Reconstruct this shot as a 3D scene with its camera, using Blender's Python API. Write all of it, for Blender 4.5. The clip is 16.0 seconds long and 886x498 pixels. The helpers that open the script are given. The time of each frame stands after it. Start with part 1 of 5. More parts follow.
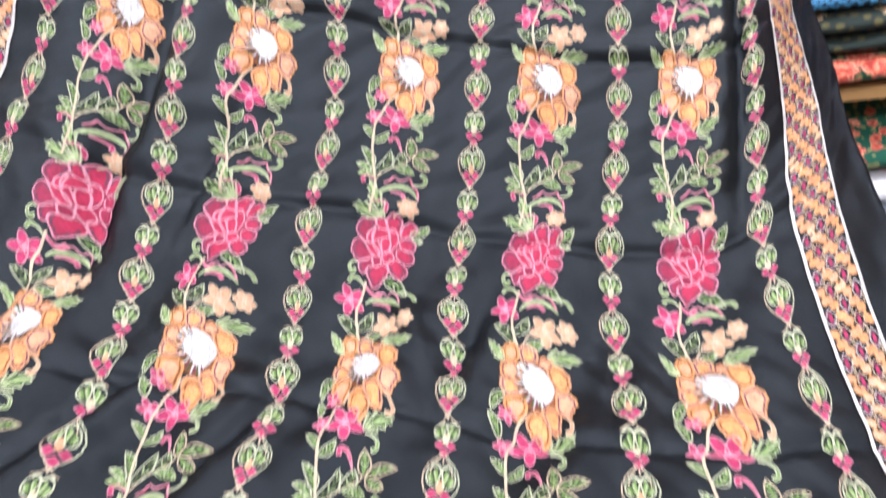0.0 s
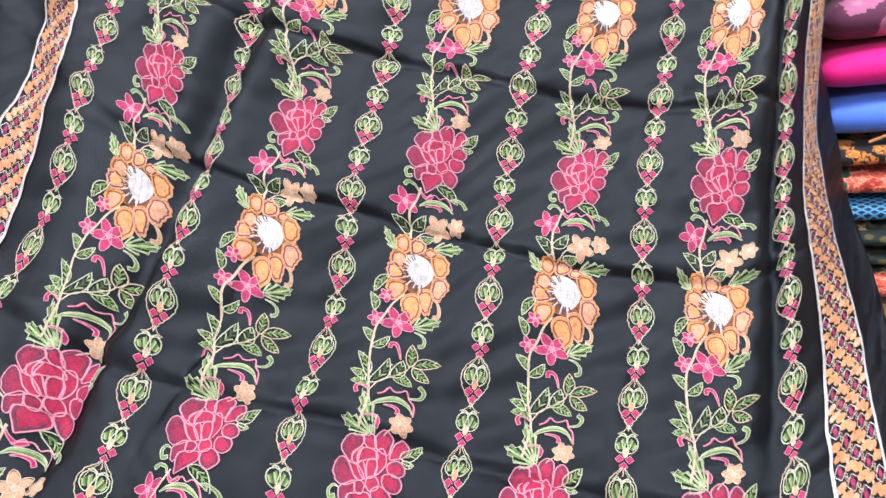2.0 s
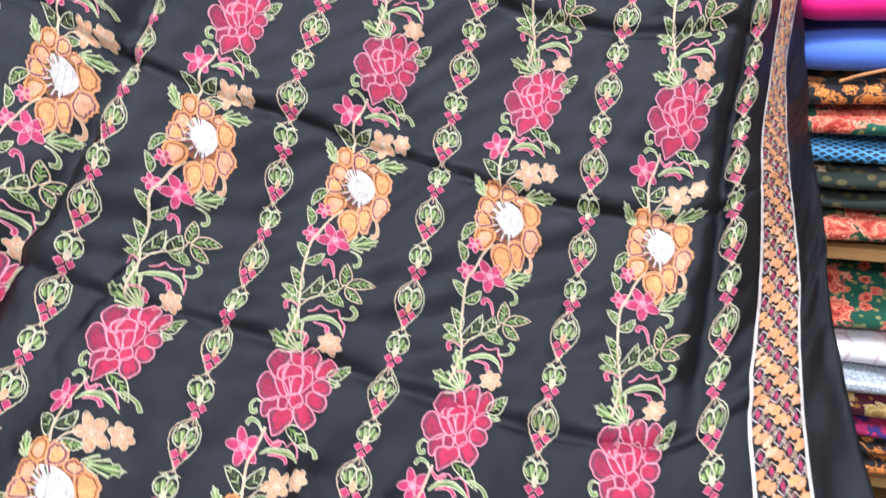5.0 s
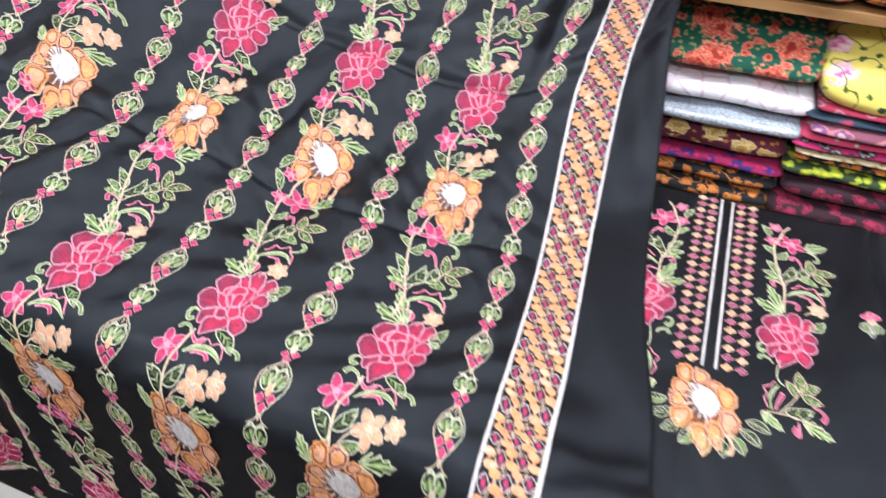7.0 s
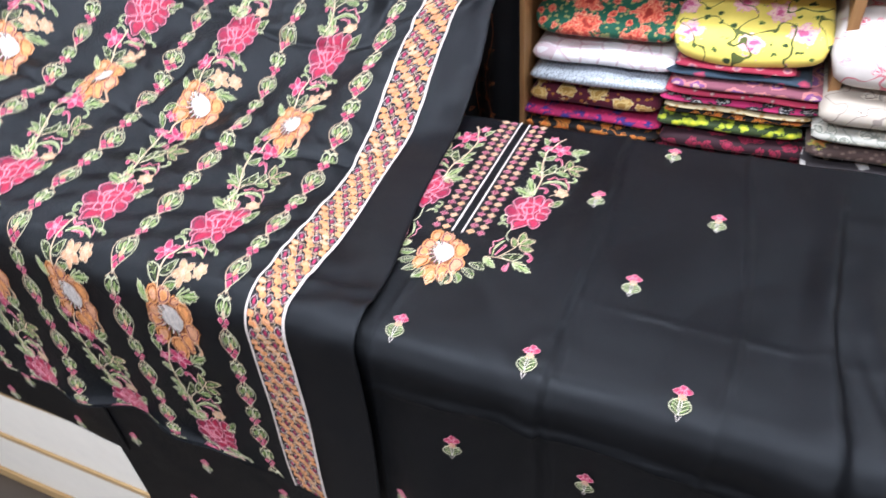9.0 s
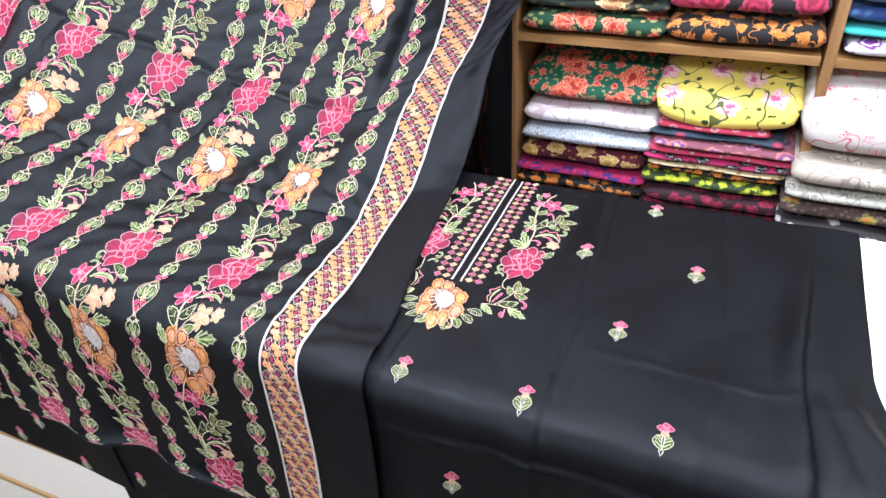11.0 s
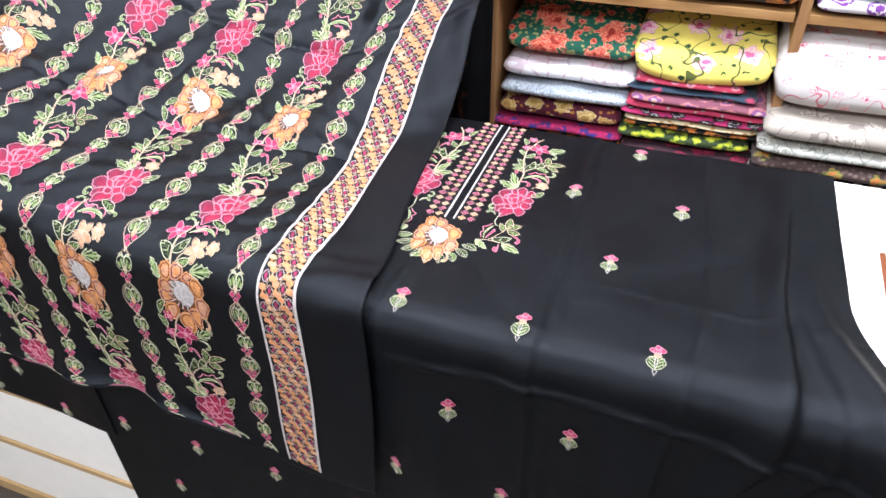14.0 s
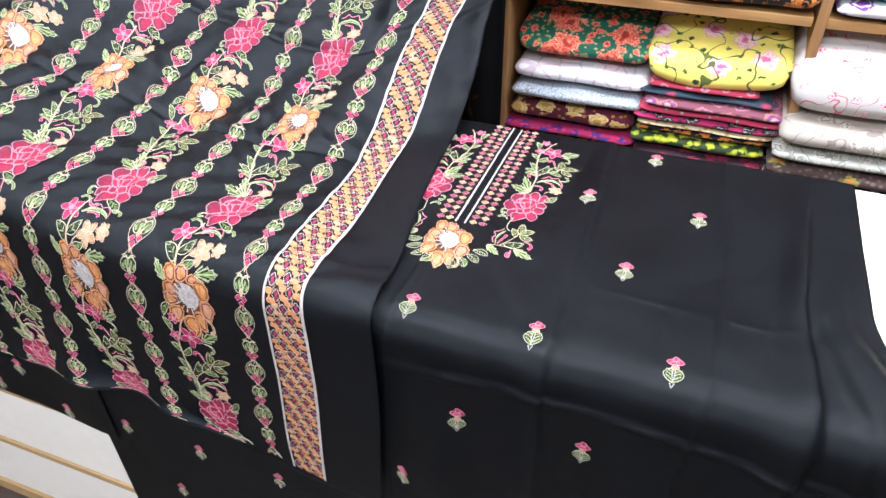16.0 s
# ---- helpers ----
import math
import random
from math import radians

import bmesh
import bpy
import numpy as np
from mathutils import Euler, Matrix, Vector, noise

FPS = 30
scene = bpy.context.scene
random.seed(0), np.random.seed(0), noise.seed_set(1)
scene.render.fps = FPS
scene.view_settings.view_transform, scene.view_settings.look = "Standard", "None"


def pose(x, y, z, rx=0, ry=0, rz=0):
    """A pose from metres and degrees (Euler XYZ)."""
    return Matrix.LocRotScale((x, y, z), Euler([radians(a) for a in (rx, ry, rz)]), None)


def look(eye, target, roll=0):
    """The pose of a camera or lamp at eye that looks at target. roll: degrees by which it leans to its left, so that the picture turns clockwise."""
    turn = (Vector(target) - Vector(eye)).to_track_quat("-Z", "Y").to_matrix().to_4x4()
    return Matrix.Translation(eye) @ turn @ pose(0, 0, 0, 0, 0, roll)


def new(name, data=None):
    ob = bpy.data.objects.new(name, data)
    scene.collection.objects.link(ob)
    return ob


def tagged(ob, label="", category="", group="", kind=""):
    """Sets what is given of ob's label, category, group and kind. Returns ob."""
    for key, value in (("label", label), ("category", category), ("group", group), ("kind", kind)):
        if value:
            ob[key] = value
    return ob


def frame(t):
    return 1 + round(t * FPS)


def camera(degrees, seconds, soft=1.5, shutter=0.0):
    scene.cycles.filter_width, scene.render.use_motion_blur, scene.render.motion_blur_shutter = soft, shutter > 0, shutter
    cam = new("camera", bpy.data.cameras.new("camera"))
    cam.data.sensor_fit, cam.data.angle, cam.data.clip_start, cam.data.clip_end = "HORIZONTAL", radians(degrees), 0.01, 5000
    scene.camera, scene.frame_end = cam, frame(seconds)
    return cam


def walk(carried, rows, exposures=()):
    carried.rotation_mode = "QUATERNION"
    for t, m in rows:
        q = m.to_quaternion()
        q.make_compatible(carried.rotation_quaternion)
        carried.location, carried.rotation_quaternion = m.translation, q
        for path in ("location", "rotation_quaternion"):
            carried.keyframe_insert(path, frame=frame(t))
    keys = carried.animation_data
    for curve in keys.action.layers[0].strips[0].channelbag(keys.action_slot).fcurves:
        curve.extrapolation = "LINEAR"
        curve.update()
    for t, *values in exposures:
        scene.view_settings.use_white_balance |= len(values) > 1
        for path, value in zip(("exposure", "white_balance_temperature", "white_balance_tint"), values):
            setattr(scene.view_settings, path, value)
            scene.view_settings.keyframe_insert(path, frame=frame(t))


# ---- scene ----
cam = camera(64.6, 16.0, 1.5, 0.5)
PATH = [
    (0, (-0.350, -0.190, 1.284), (-0.934, 1.471, 0.357), -12.2),
    (0.5, (-0.353, -0.152, 1.298), (-0.945, 1.617, 0.575), -11.5),
    (1, (-0.36, -0.121, 1.376), (-0.89, 1.638, 0.587), -7.9),
    (1.5, (-0.334, -0.105, 1.362), (-0.906, 1.686, 0.681), -8.0),
    (2, (-0.335, -0.085, 1.353), (-0.998, 1.693, 0.722), -7.8),
    (2.5, (-0.338, -0.063, 1.369), (-0.997, 1.698, 0.688), -6.4),
    (3, (-0.353, -0.035, 1.385), (-0.98, 1.721, 0.663), -6.2),
    (3.2, (-0.37, -0.034, 1.395), (-0.957, 1.727, 0.648), -5.5),
    (5.3, (-0.273, -0.052, 1.355), (-0.882, 1.596, 0.401), -3.2),
    (5.5, (-0.239, -0.079, 1.355), (-0.899, 1.509, 0.334), -2.2),
    (6, (-0.202, -0.114, 1.367), (-0.872, 1.352, 0.183), -0.8),
    (6.5, (-0.171, -0.201, 1.342), (-0.823, 1.212, 0.086), -1.2),
    (7, (-0.099, -0.287, 1.33), (-0.604, 1.119, 0.0), 1.4),
    (7.5, (-0.018, -0.329, 1.325), (-0.539, 1.082, 0.007), -0.3),
    (8, (0.091, -0.364, 1.313), (-0.465, 1.014, -0.025), -0.8),
    (8.5, (0.223, -0.401, 1.312), (-0.409, 0.967, -0.003), -2.1),
    (9, (0.288, -0.422, 1.34), (-0.398, 0.967, 0.076), -5.0),
    (9.2, (0.308, -0.42, 1.343), (-0.389, 0.993, 0.11), -6.1),
    (11.3, (0.294, -0.48, 1.385), (-0.388, 1.004, 0.229), -3.5),
    (11.5, (0.292, -0.478, 1.382), (-0.393, 1.005, 0.228), -3.6),
    (12, (0.281, -0.476, 1.379), (-0.399, 1.0, 0.213), -3.3),
    (12.5, (0.265, -0.483, 1.376), (-0.416, 0.985, 0.2), -3.4),
    (13, (0.264, -0.495, 1.373), (-0.388, 0.981, 0.192), -2.2),
    (13.5, (0.266, -0.514, 1.369), (-0.367, 0.965, 0.18), -1.8),
    (14, (0.269, -0.53, 1.352), (-0.294, 0.951, 0.132), -1.0),
    (14.5, (0.259, -0.532, 1.348), (-0.286, 0.956, 0.128), -0.5),
    (15, (0.259, -0.52, 1.342), (-0.308, 0.964, 0.127), -0.3),
    (15.5, (0.258, -0.514, 1.341), (-0.301, 0.972, 0.124), -0.4),
    (16, (0.256, -0.515, 1.342), (-0.323, 0.965, 0.127), -0.6),
]
walk(cam, [(t, look(eye, target, roll)) for t, eye, target, roll in PATH], ((0.0, -0.16), (1.0, -0.18), (2.0, -0.32), (3.2, -0.40), (5.5, -0.22), (7.5, -0.2), (8.5, -0.15), (9.2, 0.02), (16.0, 0.05)))

# ---------------------------------------------------------------- light
world = bpy.data.worlds.new("shop_world")
world.use_nodes = True
world.node_tree.nodes["Background"].inputs[0].default_value = (0.9, 0.95, 1.0, 1)
world.node_tree.nodes["Background"].inputs[1].default_value = 0.08
scene.world = world


def ceiling_lamp(x, y, sx, sy, watts, colour):
    data = bpy.data.lights.new("ceiling_light", "AREA")
    data.shape, data.size, data.size_y, data.energy, data.color = "RECTANGLE", sx, sy, watts, colour
    ob = new("ceiling_light", data)
    ob.location = (x, y, 2.66)
    return ob


COOL = (0.815, 0.868, 1.0)
ceiling_lamp(-0.9, -0.1, 1.2, 0.5, 24, COOL)
ceiling_lamp(0.9, -0.1, 1.2, 0.5, 24, COOL)
# Unseen lamp, added to brighten the cloth stacks and the counter top.
ceiling_lamp(0.2, 0.42, 2.4, 0.3, 84, COOL)
# Unseen fill behind the camera, added to lift the counter front.
ceiling_lamp(-0.2, -1.6, 2.2, 0.6, 122, COOL)
# Added lamp with no known source: gives the flat cloth tops their gloss.
sheen_lamp = ceiling_lamp(0.7, 0.96, 1.3, 0.05, 6, COOL)
sheen_lamp.name = "sheen_light"
sheen_lamp.matrix_world = look((0.7, 0.96, 1.78), (0.4, 0.1, 0.8))

# ---------------------------------------------------------------- materials


def nodes_of(name):
    m = bpy.data.materials.new(name)
    m.use_nodes = True
    nt = m.node_tree
    return m, nt, nt.nodes["Principled BSDF"]


def link(nt, a, b):
    nt.links.new(a, b)


def noise_node(nt, vec, scale, detail=4.0, rough=0.6):
    n = nt.nodes.new("ShaderNodeTexNoise")
    n.inputs["Scale"].default_value, n.inputs["Detail"].default_value, n.inputs["Roughness"].default_value = scale, detail, rough
    if vec is not None:
        link(nt, vec, n.inputs["Vector"])
    return n


def ramp(nt, fac, stops):
    r = nt.nodes.new("ShaderNodeValToRGB")
    els = r.color_ramp.elements
    while len(els) < len(stops):
        els.new(0.5)
    for e, (p, c) in zip(els, stops):
        e.position, e.color = p, (*c, 1)
    link(nt, fac, r.inputs[0])
    return r


def mixed(nt, fac, a, b, mode="MIX"):
    m = nt.nodes.new("ShaderNodeMix")
    m.data_type, m.blend_type = "RGBA", mode
    for sock, v in ((m.inputs[0], fac), (m.inputs[6], a), (m.inputs[7], b)):
        if isinstance(v, (int, float)):
            sock.default_value = v
        elif isinstance(v, tuple):
            sock.default_value = (*v, 1)
        else:
            link(nt, v, sock)
    return m.outputs[2]


def maths(nt, op, a, b=0.0):
    m = nt.nodes.new("ShaderNodeMath")
    m.operation = op
    for sock, v in ((m.inputs[0], a), (m.inputs[1], b)):
        if isinstance(v, (int, float)):
            sock.default_value = v
        else:
            link(nt, v, sock)
    return m.outputs[0]


def bump(nt, bsdf, height, strength=0.3, dist=0.002):
    b = nt.nodes.new("ShaderNodeBump")
    b.inputs["Strength"].default_value, b.inputs["Distance"].default_value = strength, dist
    link(nt, height, b.inputs["Height"])
    link(nt, b.outputs[0], bsdf.inputs["Normal"])


def coords(nt):
    return nt.nodes.new("ShaderNodeTexCoord").outputs["Object"]


def plain(name, colour, rough=0.6, vary=0.15, grain=40.0, relief=0.15, metal=0.0, sheen=0.0, spec=0.5, coat=0.0):
    m, nt, b = nodes_of(name)
    v = coords(nt)
    big, fine = noise_node(nt, v, grain * 0.12), noise_node(nt, v, grain * 6)
    f = maths(nt, "ADD", maths(nt, "MULTIPLY", big.outputs[0], 0.6), maths(nt, "MULTIPLY", fine.outputs[0], 0.4))
    lo, hi = (tuple(min(1, c * k) for c in colour) for k in (1 - vary, 1 + vary))
    r = ramp(nt, f, [(0.3, lo), (0.7, hi)])
    link(nt, r.outputs[0], b.inputs["Base Color"])
    b.inputs["Roughness"].default_value, b.inputs["Metallic"].default_value = rough, metal
    b.inputs["Specular IOR Level"].default_value, b.inputs["Coat Weight"].default_value = spec, coat
    b.inputs["Sheen Weight"].default_value = sheen
    bump(nt, b, fine.outputs[0], relief)
    return m


def woven(name, colour, rough, sheen, spec):
    """Fine plain-woven satin cloth: crossing threads as relief, faint lighter rubbed patches."""
    m, nt, b = nodes_of(name)
    v = coords(nt)
    w1, w2 = nt.nodes.new("ShaderNodeTexWave"), nt.nodes.new("ShaderNodeTexWave")
    for w, d in ((w1, "X"), (w2, "DIAGONAL")):
        w.bands_direction = d
        w.inputs["Scale"].default_value, w.inputs["Distortion"].default_value = 420, 1.0
        link(nt, v, w.inputs["Vector"])
    soft = noise_node(nt, v, 9.0)
    thread = noise_node(nt, v, 500.0, 2.0)
    lo, hi = tuple(c * 0.75 for c in colour), tuple(c * 1.3 for c in colour)
    r = ramp(nt, maths(nt, "ADD", maths(nt, "MULTIPLY", soft.outputs[0], 0.6), maths(nt, "MULTIPLY", thread.outputs[0], 0.4)), [(0.3, lo), (0.7, hi)])
    link(nt, r.outputs[0], b.inputs["Base Color"])
    link(nt, ramp(nt, soft.outputs[0], [(0.3, (rough - 0.06,) * 3), (0.7, (rough + 0.08,) * 3)]).outputs[0], b.inputs["Roughness"])
    b.inputs["Specular IOR Level"].default_value = spec
    b.inputs["Specular Tint"].default_value = (0.85, 0.92, 1.0, 1)
    b.inputs["Sheen Weight"].default_value, b.inputs["Sheen Roughness"].default_value = sheen, 0.4
    b.inputs["Sheen Tint"].default_value = (0.75, 0.82, 1.0, 1)
    wrinkle = noise_node(nt, v, 28.0, 3.0)
    h = maths(nt, "ADD", maths(nt, "ADD", maths(nt, "MULTIPLY", w1.outputs["Fac"], 0.12), maths(nt, "MULTIPLY", w2.outputs["Fac"], 0.12)), maths(nt, "MULTIPLY", wrinkle.outputs[0], 0.9))
    bump(nt, b, h, 0.4, 0.003)
    return m


def thread(name, colour, vary=0.5, rough=0.5):
    """Satin-stitch embroidery thread: close strands seen as fine streaks."""
    m, nt, b = nodes_of(name)
    v = coords(nt)
    strands, tone = noise_node(nt, v, 750.0, 2.0), noise_node(nt, v, 140.0, 3.0)
    lo, hi = tuple(c * (1 - vary) for c in colour), tuple(min(1, c * (1 + vary)) for c in colour)
    f = maths(nt, "ADD", maths(nt, "MULTIPLY", strands.outputs[0], 0.55), maths(nt, "MULTIPLY", tone.outputs[0], 0.45))
    link(nt, ramp(nt, f, [(0.32, lo), (0.68, hi)]).outputs[0], b.inputs["Base Color"])
    b.inputs["Roughness"].default_value, b.inputs["Specular IOR Level"].default_value = rough, 0.25
    bump(nt, b, strands.outputs[0], 0.8, 0.0015)
    return m


def printed(name, base, layers, rough=0.75, spec=0.3, flat=0.7, line=None):
    """Printed cloth. layers: (scale, reach, stops, jitter, offset): blobs or blooms scattered at that scale, with ring colours from the middle out."""
    m, nt, b = nodes_of(name)
    v = coords(nt)
    sep = nt.nodes.new("ShaderNodeSeparateXYZ")
    link(nt, v, sep.inputs[0])
    com = nt.nodes.new("ShaderNodeCombineXYZ")
    link(nt, sep.outputs[0], com.inputs[0])
    link(nt, maths(nt, "ADD", sep.outputs[2], maths(nt, "MULTIPLY", sep.outputs[1], flat)), com.inputs[1])
    wob = noise_node(nt, com.outputs[0], 60.0, 3.0)
    tone = noise_node(nt, v, 14.0)
    colour = mixed(nt, tone.outputs[0], tuple(c * 0.75 for c in base), tuple(min(1, c * 1.2) for c in base))
    for scale, reach, stops, jitter, offset, *spiky in layers:
        mp = nt.nodes.new("ShaderNodeMapping")
        mp.inputs["Location"].default_value = (offset, offset * 0.7, 0)
        link(nt, com.outputs[0], mp.inputs[0])
        vor = nt.nodes.new("ShaderNodeTexVoronoi")
        vor.voronoi_dimensions = "2D"
        if spiky:
            vor.distance = "MINKOWSKI"
            vor.inputs["Exponent"].default_value = spiky[0]
        vor.inputs["Scale"].default_value, vor.inputs["Randomness"].default_value = scale, 0.8
        link(nt, mp.outputs[0], vor.inputs["Vector"])
        d = maths(nt, "ADD", vor.outputs["Distance"], maths(nt, "MULTIPLY", maths(nt, "SUBTRACT", wob.outputs[0], 0.5), jitter))
        ring = ramp(nt, maths(nt, "DIVIDE", d, reach), stops)
        ring.color_ramp.interpolation = "CONSTANT" if len(stops) > 2 else "LINEAR"
        colour = mixed(nt, maths(nt, "LESS_THAN", d, reach), colour, ring.outputs[0])
    if line:
        scale, width, tint = line
        n2 = noise_node(nt, com.outputs[0], scale, 1.5, 0.5)
        near = maths(nt, "LESS_THAN", maths(nt, "ABSOLUTE", maths(nt, "SUBTRACT", n2.outputs[0], 0.5)), width)
        colour = mixed(nt, near, colour, tint)
    link(nt, colour, b.inputs["Base Color"])
    b.inputs["Roughness"].default_value, b.inputs["Specular IOR Level"].default_value = rough, spec
    b.inputs["Sheen Weight"].default_value = 0.1
    weave = noise_node(nt, v, 300.0, 2.0)
    crease = noise_node(nt, v, 22.0, 3.0)
    bump(nt, b, maths(nt, "ADD", maths(nt, "MULTIPLY", weave.outputs[0], 0.15), crease.outputs[0]), 0.35, 0.004)
    return m


def lattice(name, base, other, scale):
    """Cloth printed with an interlaced diamond mesh."""
    m, nt, b = nodes_of(name)
    v = coords(nt)
    sep = nt.nodes.new("ShaderNodeSeparateXYZ")
    link(nt, v, sep.inputs[0])
    h = maths(nt, "ADD", sep.outputs[2], maths(nt, "MULTIPLY", sep.outputs[1], 0.7))
    wob = maths(nt, "MULTIPLY", noise_node(nt, v, 30.0).outputs[0], 0.35)
    a = maths(nt, "ABSOLUTE", maths(nt, "SINE", maths(nt, "ADD", maths(nt, "MULTIPLY", maths(nt, "ADD", sep.outputs[0], maths(nt, "MULTIPLY", h, 1.7)), scale), wob)))
    c = maths(nt, "ABSOLUTE", maths(nt, "SINE", maths(nt, "ADD", maths(nt, "MULTIPLY", maths(nt, "SUBTRACT", sep.outputs[0], maths(nt, "MULTIPLY", h, 1.7)), scale), wob)))
    hole = maths(nt, "GREATER_THAN", maths(nt, "MINIMUM", a, c), 0.45)
    link(nt, mixed(nt, hole, other, base), b.inputs["Base Color"])
    b.inputs["Roughness"].default_value = 0.7
    bump(nt, b, noise_node(nt, v, 24.0).outputs[0], 0.3, 0.004)
    return m


def wooden(name, dark, light, rough=0.45, axis=0):
    m, nt, b = nodes_of(name)
    v = coords(nt)
    mp = nt.nodes.new("ShaderNodeMapping")
    sc = [18.0, 18.0, 18.0]
    sc[axis] = 1.5
    mp.inputs["Scale"].default_value = sc
    link(nt, v, mp.inputs[0])
    n, f = noise_node(nt, mp.outputs[0], 3.0, 8.0), noise_node(nt, v, 5.0)
    g = maths(nt, "ADD", maths(nt, "MULTIPLY", n.outputs[0], 0.75), maths(nt, "MULTIPLY", f.outputs[0], 0.25))
    link(nt, ramp(nt, g, [(0.3, dark), (0.7, light)]).outputs[0], b.inputs["Base Color"])
    b.inputs["Roughness"].default_value = rough
    bump(nt, b, n.outputs[0], 0.15, 0.002)
    return m


def wrapped(name, base, line, scale):
    """Cloth folded inside a clear crinkled polythene bag."""
    m, nt, b = nodes_of(name)
    v = coords(nt)
    crinkle = noise_node(nt, v, 55.0, 5.0, 0.65)
    pattern = nt.nodes.new("ShaderNodeTexVoronoi")
    pattern.inputs["Scale"].default_value, pattern.feature = scale, "DISTANCE_TO_EDGE"
    link(nt, v, pattern.inputs["Vector"])
    mask = maths(nt, "LESS_THAN", pattern.outputs["Distance"], 0.06)
    link(nt, mixed(nt, maths(nt, "MULTIPLY", mask, 0.75), base, line), b.inputs["Base Color"])
    b.inputs["Roughness"].default_value, b.inputs["Coat Weight"].default_value, b.inputs["Coat Roughness"].default_value = 0.35, 1.0, 0.08
    bump(nt, b, crinkle.outputs[0], 0.9, 0.006)
    return m


BLACK = woven("black_satin_cotton", (0.0026, 0.0031, 0.0042), 0.40, 0.0, 0.26)
BLACK_PLAIN = woven("black_plain_cotton", (0.0030, 0.0034, 0.0043), 0.36, 0.0, 0.22)
ROSE = thread("crimson_thread", (0.33, 0.016, 0.052))
ROSE_DARK = thread("dark_crimson_thread", (0.23, 0.012, 0.042))
PINK = thread("pink_outline_thread", (0.55, 0.22, 0.27), 0.4)
CERISE = thread("cerise_thread", (0.36, 0.025, 0.085))
ORANGE = thread("orange_thread", (0.56, 0.24, 0.09))
PEACH = thread("peach_thread", (0.52, 0.26, 0.15), 0.4)
WHITE = thread("white_thread", (0.48, 0.435, 0.405), 0.4)
GREY = thread("silver_thread", (0.36, 0.36, 0.36), 0.4)
GREEN = thread("leaf_green_thread", (0.13, 0.21, 0.055))
LIME = thread("pale_green_thread", (0.30, 0.35, 0.17), 0.4)
PALE = thread("pale_lime_thread", (0.43, 0.43, 0.29), 0.35)
OLIVE = thread("olive_thread", (0.045, 0.065, 0.02))
CREAM = thread("cream_thread", (0.48, 0.36, 0.25), 0.4)
PLUM = thread("plum_thread", (0.12, 0.03, 0.055))
BROWN = thread("brown_thread", (0.2, 0.06, 0.02))
THREADS = [ROSE, ROSE_DARK, PINK, CERISE, ORANGE, PEACH, WHITE, GREY, GREEN, LIME, PALE, OLIVE, CREAM, PLUM, BROWN]

OFFWHITE = plain("cream_laminate", (0.9, 0.865, 0.785), 0.35, 0.05, 6.0, 0.05)
WALL = plain("wall_paint", (0.5, 0.46, 0.42), 0.8, 0.05, 10.0, 0.2)
CEIL = plain("ceiling_paint", (0.8, 0.8, 0.78), 0.85, 0.04, 10.0, 0.2)
TILE = plain("floor_tile", (0.06, 0.047, 0.037), 0.45, 0.12, 8.0, 0.05)
STRIP = wooden("beech_strip", (0.36, 0.22, 0.09), (0.58, 0.4, 0.2))
SHELF = wooden("shelf_wood", (0.24, 0.11, 0.035), (0.46, 0.26, 0.1))
SHELF_UP = wooden("upright_wood", (0.2, 0.09, 0.035), (0.4, 0.22, 0.09), 0.45, 2)
BACK = plain("dark_back_board", (0.05, 0.035, 0.03), 0.7, 0.2, 12.0)

ROSES = [(0.0, (0.35, 0.03, 0.02)), (0.22, (0.7, 0.1, 0.06)), (0.4, (0.85, 0.28, 0.16)), (0.55, (0.65, 0.07, 0.05)), (0.8, (0.88, 0.4, 0.25)), (0.93, (0.6, 0.06, 0.04))]
LEAFS = [(0.0, (0.2, 0.3, 0.12)), (1.0, (0.35, 0.28, 0.1))]
GOLD = [(0.0, (0.5, 0.28, 0.07)), (0.35, (0.75, 0.55, 0.22)), (0.6, (0.6, 0.36, 0.1)), (0.85, (0.8, 0.62, 0.3))]
BROWNS = [(0.0, (0.3, 0.12, 0.05)), (0.3, (0.6, 0.36, 0.18)), (0.5, (0.42, 0.2, 0.08)), (0.75, (0.7, 0.46, 0.26))]
FLAME = [(0.0, (0.75, 0.3, 0.04)), (0.5, (0.7, 0.2, 0.03)), (0.8, (0.8, 0.42, 0.08))]
GREEN_ROSE = printed("green_rose_print", (0.01, 0.1, 0.06), [(60, 0.22, LEAFS, 0.9, 0.3), (26, 0.24, ROSES, 0.8, 0.4), (11, 0.36, ROSES, 0.9, 0.05)])
DARK_ROSE = printed("dark_rose_print", (0.012, 0.02, 0.015), [(40, 0.24, [(0, (0.07, 0.09, 0.03)), (1, (0.1, 0.06, 0.02))], 0.5, 0.3), (12, 0.36, BROWNS, 0.75, 0.11)])
GREEN_ROSE_B = printed("deep_green_rose_print", (0.01, 0.06, 0.03), [(44, 0.25, LEAFS, 0.5, 0.37), (13, 0.34, ROSES, 0.75, 0.2)])
FLAME_LEAF = printed("orange_leaf_print", (0.012, 0.011, 0.012), [(34, 0.36, [(0.0, (0.62, 0.16, 0.03)), (0.4, (0.75, 0.3, 0.06)), (0.62, (0.03, 0.012, 0.01)), (0.78, (0.72, 0.24, 0.05))], 1.2, 0.4)], line=(16.0, 0.006, (0.6, 0.2, 0.04)))
MAROON_GOLD = printed("maroon_gold_flower_print", (0.11, 0.012, 0.03), [(48, 0.2, [(0, (0.5, 0.22, 0.04)), (1, (0.4, 0.15, 0.03))], 0.5, 0.2), (16, 0.34, GOLD, 0.7, 0.6)])
